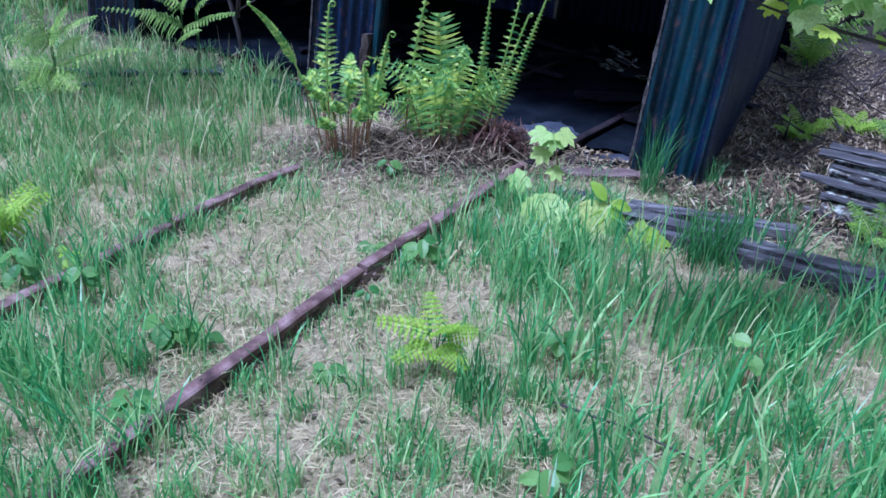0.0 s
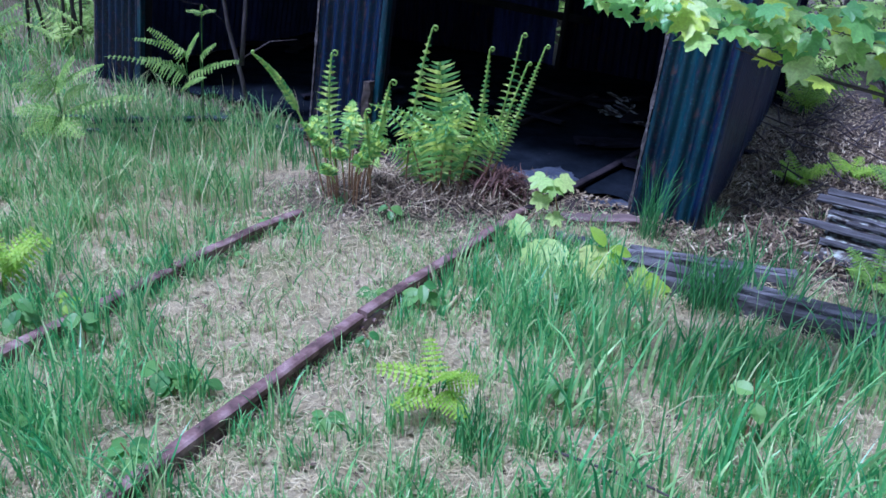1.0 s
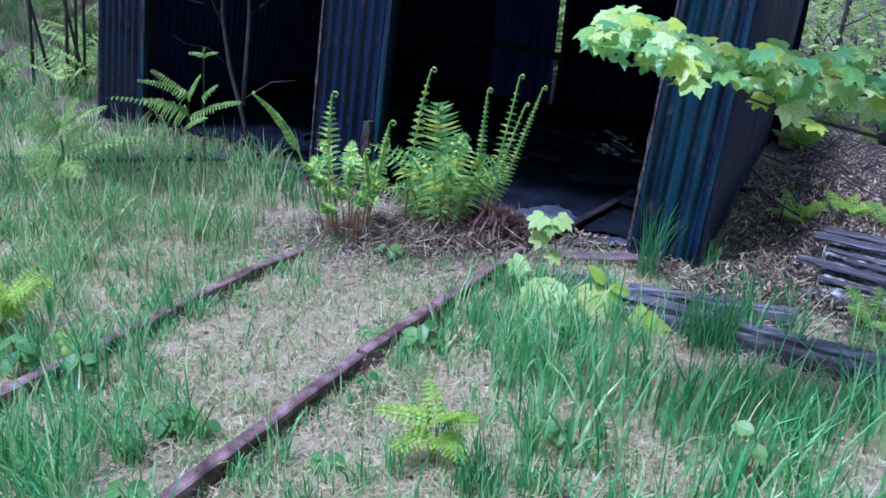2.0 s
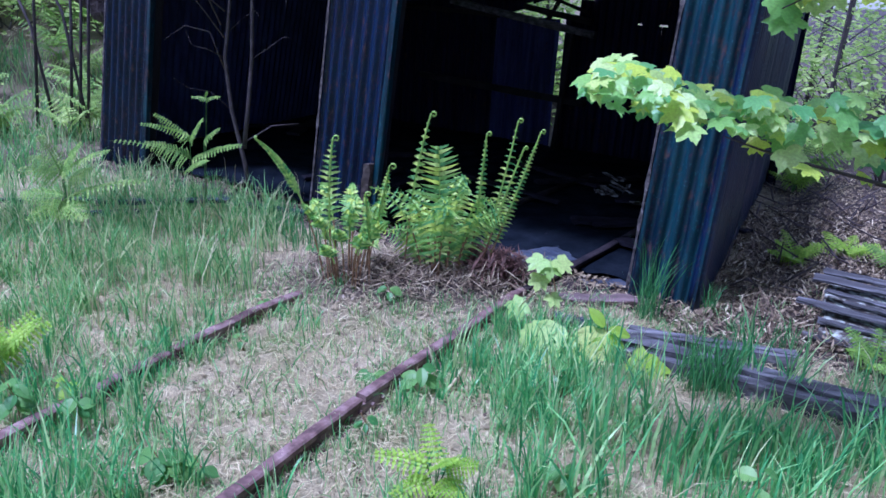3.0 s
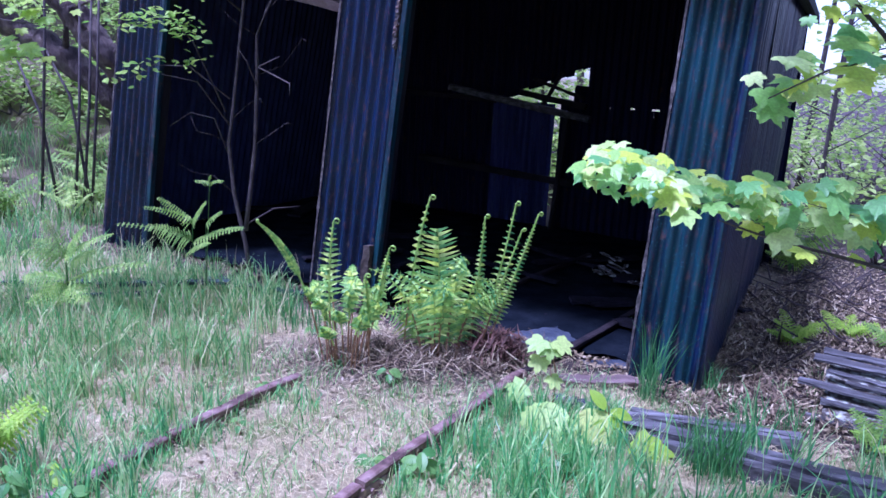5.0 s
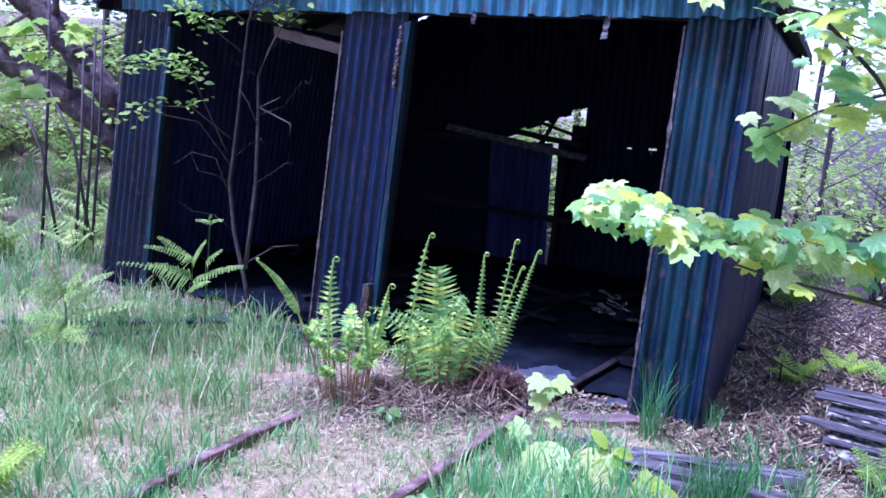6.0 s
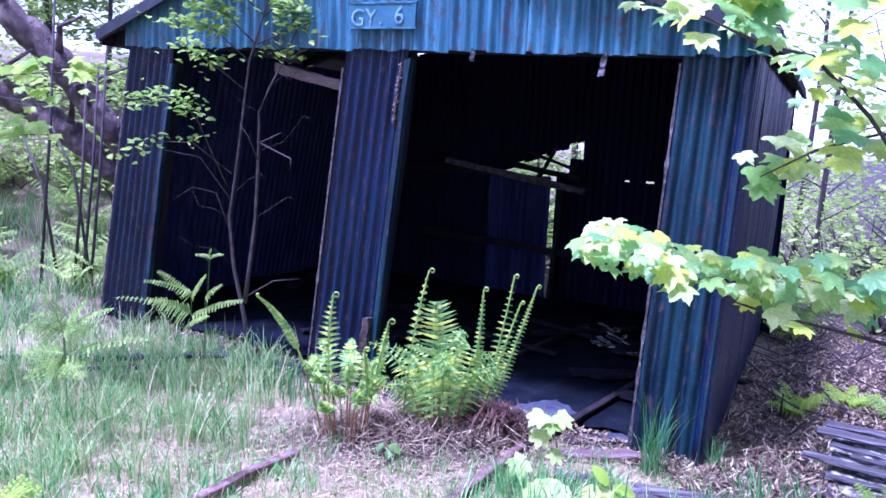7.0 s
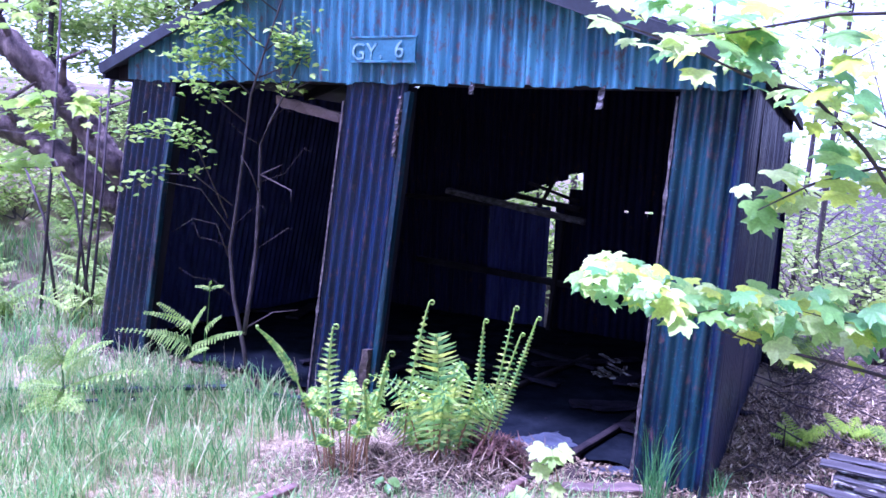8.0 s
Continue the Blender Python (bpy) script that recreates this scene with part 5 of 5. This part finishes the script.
def build_sapling():
    rng = random.Random(31)
    plant = thing("sapling", (-1.34, 5.42, 0), "thin two-stemmed sapling with small bright leaves", "tree")
    y = 5.42
    stems = [[(-1.345, y, -0.04), (-1.4, y, 0.35), (-1.48, y, 0.72), (-1.515, y, 1.08), (-1.49, y, 1.25), (-1.453, y, 1.56), (-1.383, y, 2.18), (-1.281, y - 0.02, 2.5), (-1.165, y - 0.04, 2.84), (-1.1, y - 0.05, 3.1)],
             [(-1.4, y, 0.45), (-1.37, y + 0.02, 0.72), (-1.333, y + 0.03, 1.08), (-1.314, y + 0.02, 1.565), (-1.308, y, 1.834), (-1.242, y, 2.0), (-1.126, y - 0.03, 2.214), (-1.0, y - 0.05, 2.5)]]
    for s in stems:
        shape = Shape()
        shape.tube(s, [0.018 - 0.0135 * k / (len(s) - 1) for k in range(len(s))], 7)
        part("stem", shape, MAT["thin_bark"], plant, smooth=True)
    # twigs as x, z points, and how thickly they are leaved
    twigs = [([(-1.499, 1.39), (-1.756, 1.6), (-1.977, 1.6), (-2.14, 1.49)], 3), ([(-1.533, 1.3), (-1.729, 1.76), (-1.869, 1.92), (-2.26, 1.82)], 8), ([(-1.404, 1.98), (-1.6, 2.14), (-1.824, 2.27)], 5),
             ([(-1.383, 2.18), (-1.645, 2.4), (-2.0, 2.44)], 9), ([(-1.281, 2.5), (-1.489, 2.67), (-1.85, 2.62)], 9), ([(-1.248, 2.6), (-1.01, 2.69), (-0.88, 2.62)], 7), ([(-1.126, 2.21), (-0.8, 2.37), (-0.5, 2.28)], 9),
             ([(-1.33, 2.3), (-1.083, 2.42), (-0.8, 2.41)], 8), ([(-1.285, 2.49), (-1.167, 2.57), (-1.0, 2.5)], 6), ([(-1.21, 2.76), (-1.41, 2.9), (-1.6, 2.82)], 7), ([(-1.34, 2.3), (-1.55, 2.5), (-1.75, 2.54)], 7), ([(-1.24, 2.0), (-1.15, 2.2), (-1.2, 2.34)], 3),
             ([(-1.517, 1.0), (-1.612, 1.25), (-1.781, 1.284), (-1.932, 1.18)], 0), ([(-1.3, 1.62), (-1.065, 1.52), (-1.05, 1.44)], 0), ([(-1.3, 1.62), (-1.126, 1.7)], 0), ([(-1.499, 1.2), (-1.72, 1.5), (-1.96, 1.54)], 0), ([(-1.314, 1.5), (-1.37, 1.65), (-1.43, 1.75)], 0), ([(-1.39, 0.5), (-1.2, 0.62), (-1.02, 0.64)], 0)]
    crown = Shape()
    for line, leafy in twigs:
        back = rng.uniform(-0.22, 0.08)
        pts = [Vector((px, y + back * k / (len(line) - 1), pz)) for k, (px, pz) in enumerate(line)]
        twig = Shape()
        twig.tube(pts, [0.0065 - 0.0048 * k / (len(pts) - 1) for k in range(len(pts))], 5)
        part("twig", twig, MAT["thin_bark"], plant, smooth=True)
        for k in range(leafy):
            f = (0.35 + 0.65 * (k + rng.random()) / leafy) * (len(pts) - 1)
            q = min(int(f), len(pts) - 2)
            leaf_cloud(crown, pts[q].lerp(pts[q + 1], f - q) + Vector((0, 0, 0.02)), 15, 0.064, 0.075, 0.032, rng)
    for k in range(8):
        s = stems[k % 2]
        c = Vector(s[2 + k % 5])
        a = rng.choice((-1, 1)) * rng.uniform(0.12, 0.4)
        pts = [c, c + Vector((a * 0.5, rng.uniform(-0.1, 0.05), rng.uniform(0.05, 0.15))), c + Vector((a, rng.uniform(-0.15, 0.05), rng.uniform(0.05, 0.28))), c + Vector((a * 1.2, rng.uniform(-0.15, 0.05), rng.uniform(-0.05, 0.25)))]
        twig = Shape()
        twig.tube(pts, [0.003, 0.0022, 0.0016, 0.001], 4)
        part("twig", twig, MAT["thin_bark"], plant, smooth=True)
    part("foliage", crown, MAT["sapling_leaf"], plant, "small bright green leaves", kind="stuff")


build_sapling()


# ---- the wood ----
def tree(at, height, radius, lean, count, leaf, seed, label, crown_from=0.35, reach=1.6, mat="wood_leaf", limbs=9, droop=0.0):
    rng = random.Random(seed)
    x, y = at
    z0 = ground_z(x, y)
    plant = thing("tree", (x, y, z0), label, "tree", "trees of the wood")
    path = [Vector((x + lean[0] * f * height + 0.04 * height * noise.noise((seed, f * 2, 0)) * f, y + lean[1] * f * height + 0.04 * height * noise.noise((seed, f * 2, 9)) * f, z0 - 0.1 + f * height)) for f in [k / 10 for k in range(11)]]
    shape = Shape()
    shape.tube(path, [radius * (1 - 0.8 * k / 10) for k in range(11)], 8)
    part("trunk", shape, MAT["thin_bark" if radius < 0.08 else "bark"], plant, smooth=True)
    crown = Shape()
    for i in range(limbs):
        f = crown_from + (0.98 - crown_from) * (i + rng.random() * 0.5) / limbs
        k = min(9, int(f * 10))
        p = path[k].lerp(path[k + 1], f * 10 - k)
        a, r = i * 2.4 + rng.uniform(-0.5, 0.5), reach * rng.uniform(0.5, 1.0) * (1.15 - 0.6 * f)
        q = p + Vector((r * math.cos(a), r * math.sin(a), r * rng.uniform(0.1, 0.5) - droop * r))
        m = p.lerp(q, 0.5) + Vector((0, 0, 0.08 * r))
        limb = Shape()
        limb.tube([p, m, q], [radius * 0.35, radius * 0.22, radius * 0.06], 5)
        part("limb", limb, MAT["thin_bark"], plant, smooth=True)
        per = max(6, count // (limbs * 5))
        for s in range(5):
            c = p.lerp(q, 0.3 + 0.75 * s / 4) + Vector((rng.gauss(0, 0.15 * reach), rng.gauss(0, 0.15 * reach), rng.gauss(0, 0.06 * reach)))
            leaf_cloud(crown, c, per, leaf, 0.17 * reach, 0.06 * reach, rng)
    part("crown", crown, MAT[mat], plant, "loose pale green foliage", kind="stuff")


LEFT = [(-5.4, 11.8, 7, 0.04), (-4.6, 13.0, 8, 0.05), (-6.6, 12.2, 8, 0.05), (-5.6, 14.5, 9, 0.06), (-4.0, 15.5, 9, 0.06), (-7.8, 14.5, 9, 0.07), (-8.8, 12.4, 8, 0.06), (-6.2, 17.0, 10, 0.08), (-3.2, 17.0, 10, 0.08), (-9.5, 17, 10, 0.08)]
for i, (x, y, h, r) in enumerate(LEFT):
    tree((x, y), h, r, (0.02, 0), 4400, 0.135, 200 + i, "slender young tree with pale spring leaves", 0.12, 1.7, limbs=12, droop=0.15)
RIGHT = [(4.3, 9.0, 6, 0.025), (5.0, 10.5, 7, 0.03), (6.2, 9.5, 7, 0.035), (5.8, 13, 9, 0.05), (7.6, 12, 9, 0.05), (4.6, 15, 9, 0.05)]
for i, (x, y, h, r) in enumerate(RIGHT):
    tree((x, y), h, r, (0.03, 0), 700, 0.1, 230 + i, "thin sparse tree against the bright sky", 0.15, 1.3, limbs=12)
for i, (x, y, h, r) in enumerate([(0.5, 13, 8, 0.08), (2.2, 14.5, 9, 0.08), (-1.2, 15, 9, 0.09), (3.0, 11, 3.5, 0.03), (1.2, 11, 3.5, 0.03)]):
    tree((x, y), h, r, (0, 0), 2000, 0.1, 250 + i, "young tree behind the shed", 0.1, 1.6, limbs=10)
# unseen trees added behind and beside the camera to cut light on upright faces
for i, (x, y) in enumerate([(-11.0, -1.0), (-7.5, -6.0), (-1.5, -7.0), (2.0, -6.5), (5.5, -4.0), (7.0, 0.0), (7.5, 4.0), (-12.0, 2.5), (-13.5, 6.5), (-4.4, -8.0), (3.8, -5.8), (6.4, -2.2), (-9.0, -3.6), (0.2, -6.6)]):
    tree((x, y), 8.5, 0.14, (0, 0), 2600, 0.26, 270 + i, "unseen leafy tree added to shade the clearing", 0.08, 2.6, "bush_leaf", 12)


def bush(at, size, count, leaf, seed, label, mat="bush_leaf", stems=9):
    rng = random.Random(seed)
    x, y = at
    z0 = ground_z(x, y)
    plant = thing("bush", (x, y, z0), label, "bush", "bushes")
    crown = Shape()
    for i in range(stems):
        a, r = rng.uniform(0, 6.283), size * rng.uniform(0.3, 1.0)
        q = Vector((x + r * math.cos(a), y + r * math.sin(a), z0 + size * rng.uniform(0.25, 1.1)))
        twig = Shape()
        twig.tube([(x + rng.uniform(-0.1, 0.1), y, z0 - 0.03), ((x + q.x) / 2, (y + q.y) / 2, q.z * 0.7), q], [0.012, 0.008, 0.003], 5)
        part("stem", twig, MAT["thin_bark"], plant)
        leaf_cloud(crown, q, max(2, count // stems), leaf, size * 0.25, size * 0.16, rng)
    part("foliage", crown, MAT[mat], plant, kind="stuff")


for i, (x, y, s) in enumerate([(4.3, 7.4, 0.7), (5.0, 6.6, 0.8), (5.4, 8.4, 1.0), (3.6, 8.4, 0.6), (6.2, 7.6, 1.0), (3.7, 9.6, 0.9), (4.7, 9.3, 1.0)]):
    bush((x, y), s, 150, 0.07, 300 + i, "straggling half-bare bush beyond the litter bank", "wood_leaf", 26)
for i, (x, y, s) in enumerate([(-4.9, 7.3, 0.45), (-5.5, 9.6, 0.9), (-4.2, 9.6, 0.8), (-6.4, 9.2, 0.9), (-5.0, 10.4, 1.1), (-6.8, 11.0, 1.3), (-3.8, 10.6, 1.0), (-7.6, 9.0, 1.1), (-4.0, 12.0, 1.3), (-8.6, 12.0, 1.6)]):
    bush((x, y), s, 1100, 0.09, 320 + i, "pale undergrowth at the edge of the wood", "wood_leaf")


for i, (x, y, s) in enumerate([(4.4, 9.2, 0.9), (5.4, 9.8, 1.1), (6.5, 9.0, 1.1), (4.9, 11.2, 1.3), (6.2, 11.4, 1.4), (7.6, 10.6, 1.5), (8.6, 12.5, 1.8), (6.8, 13.5, 1.8), (5.0, 13.5, 1.6), (8.0, 8.6, 1.3), (3.6, 12.6, 1.3)]):
    bush((x, y), s, 480, 0.1, 350 + i, "pale thicket beyond the litter bank", "wood_leaf")


for i, (x, y, s) in enumerate([(1.4, 10.4, 0.9), (0.5, 10.6, 0.9), (2.4, 10.6, 1.0), (1.6, 12.0, 1.4), (0.2, 12.0, 1.3)]):
    bush((x, y), s, 800, 0.09, 370 + i, "sunlit undergrowth behind the shed", "wood_leaf")


def fallen(label, path, radii, seed):
    pts = [Vector(p) for p in path]
    fine = []
    for i in range(len(pts) - 1):
        fine += [pts[i].lerp(pts[i + 1], k / 24) for k in range(24)]
    fine.append(pts[-1])
    shape = Shape()
    rr = [radii[0] + (radii[1] - radii[0]) * k / (len(fine) - 1) for k in range(len(fine))]
    shape.tube(fine, rr, 20)
    shape.v = [tuple(Vector(v) + Vector((noise.noise((v[0] * 5, v[1] * 5, v[2] * 5 + seed)), noise.noise((v[0] * 5, v[1] * 5, v[2] * 5 + 31)), noise.noise((v[0] * 5, v[1] * 5, v[2] * 5 + 57)))) * 0.05 + Vector((noise.noise((v[0] * 16, v[1] * 16, v[2] * 16)), 0, noise.noise((v[2] * 16, v[0] * 16, seed)))) * 0.03) for v in shape.v]
    plant = thing("leaning_tree", tuple(pts[-1]), label, "tree", "leaning trees")
    part("trunk", shape, MAT["bark"], plant, smooth=True)
    rng = random.Random(seed)
    for k in range(4):
        p = fine[15 + k * 18]
        stub = Shape()
        stub.tube([p, p + Vector((rng.uniform(-0.2, 0.3), -0.2, 0.35)), p + Vector((rng.uniform(-0.3, 0.6), -0.3, rng.uniform(0.4, 0.8)))], [0.05, 0.03, 0.012], 6)
        part("limb", stub, MAT["bark"], plant, smooth=True)


fallen("thick leaning trunk with rough grey-brown bark", [(-6.9, 8.0, 4.9), (-4.83, 8, 2.94), (-4.2, 8, 2.41), (-3.6, 8.05, 1.63), (-3.25, 8.6, 0.9), (-3.0, 9.4, 0.0)], (0.17, 0.11), 1)
fallen("second leaning trunk below the first", [(-7.2, 8.3, 3.2), (-4.85, 8.2, 1.98), (-4.2, 8.2, 1.65), (-3.6, 8.25, 1.18), (-3.3, 8.6, 0.75), (-3.05, 9.2, 0.0)], (0.15, 0.1), 2)
for i, (x0, z0, x1, z1) in enumerate(((-5.1, 1.6, -4.6, 0.5), (-4.75, 1.7, -4.2, 0.75), (-4.15, 2.4, -4.35, 0.2), (-4.3, 2.2, -4.45, 0.2), (-4.05, 2.6, -4.25, 0.3), (-4.62, 3.6, -4.85, 0.2))):
    stick = Shape()
    x0, x1, z0 = 0.17 + (x0 - 0.17) * 0.84, 0.17 + (x1 - 0.17) * 0.84, 1.7 + (z0 - 1.7) * 0.84
    stick.tube([(x0, 7.5, z0), ((x0 + x1) / 2 + 0.03, 7.45, (z0 + z1) / 2), (x1, 7.4, ground_z(x1, 7.4) - 0.05)], [0.01, 0.014, 0.016], 6)
    whole("dead_stem", stick, MAT["thin_bark"], "bare thin dead stem leaning in undergrowth", "dead stem", "dead stems", smooth=True)
rng = random.Random(9)
for i in range(130):
    x, y = rng.uniform(1.8, 4.2), rng.uniform(4.2, 7.6)
    if in_shed(x, y, 0.1):
        continue
    a, l = rng.uniform(0, 6.283), rng.uniform(0.15, 0.7)
    stick = Shape()
    z = ground_z(x, y)
    stick.tube([(x, y, z + 0.01), (x + 0.5 * l * math.cos(a), y + 0.5 * l * math.sin(a), z + 0.03 + rng.random() * 0.1), (x + l * math.cos(a), y + l * math.sin(a), z + 0.02 + rng.random() * 0.25)], [0.008, 0.006, 0.003], 5)
    whole("twig", stick, MAT["thin_bark"], "dead twig on the litter bank", "twig", "dead twigs", smooth=True)
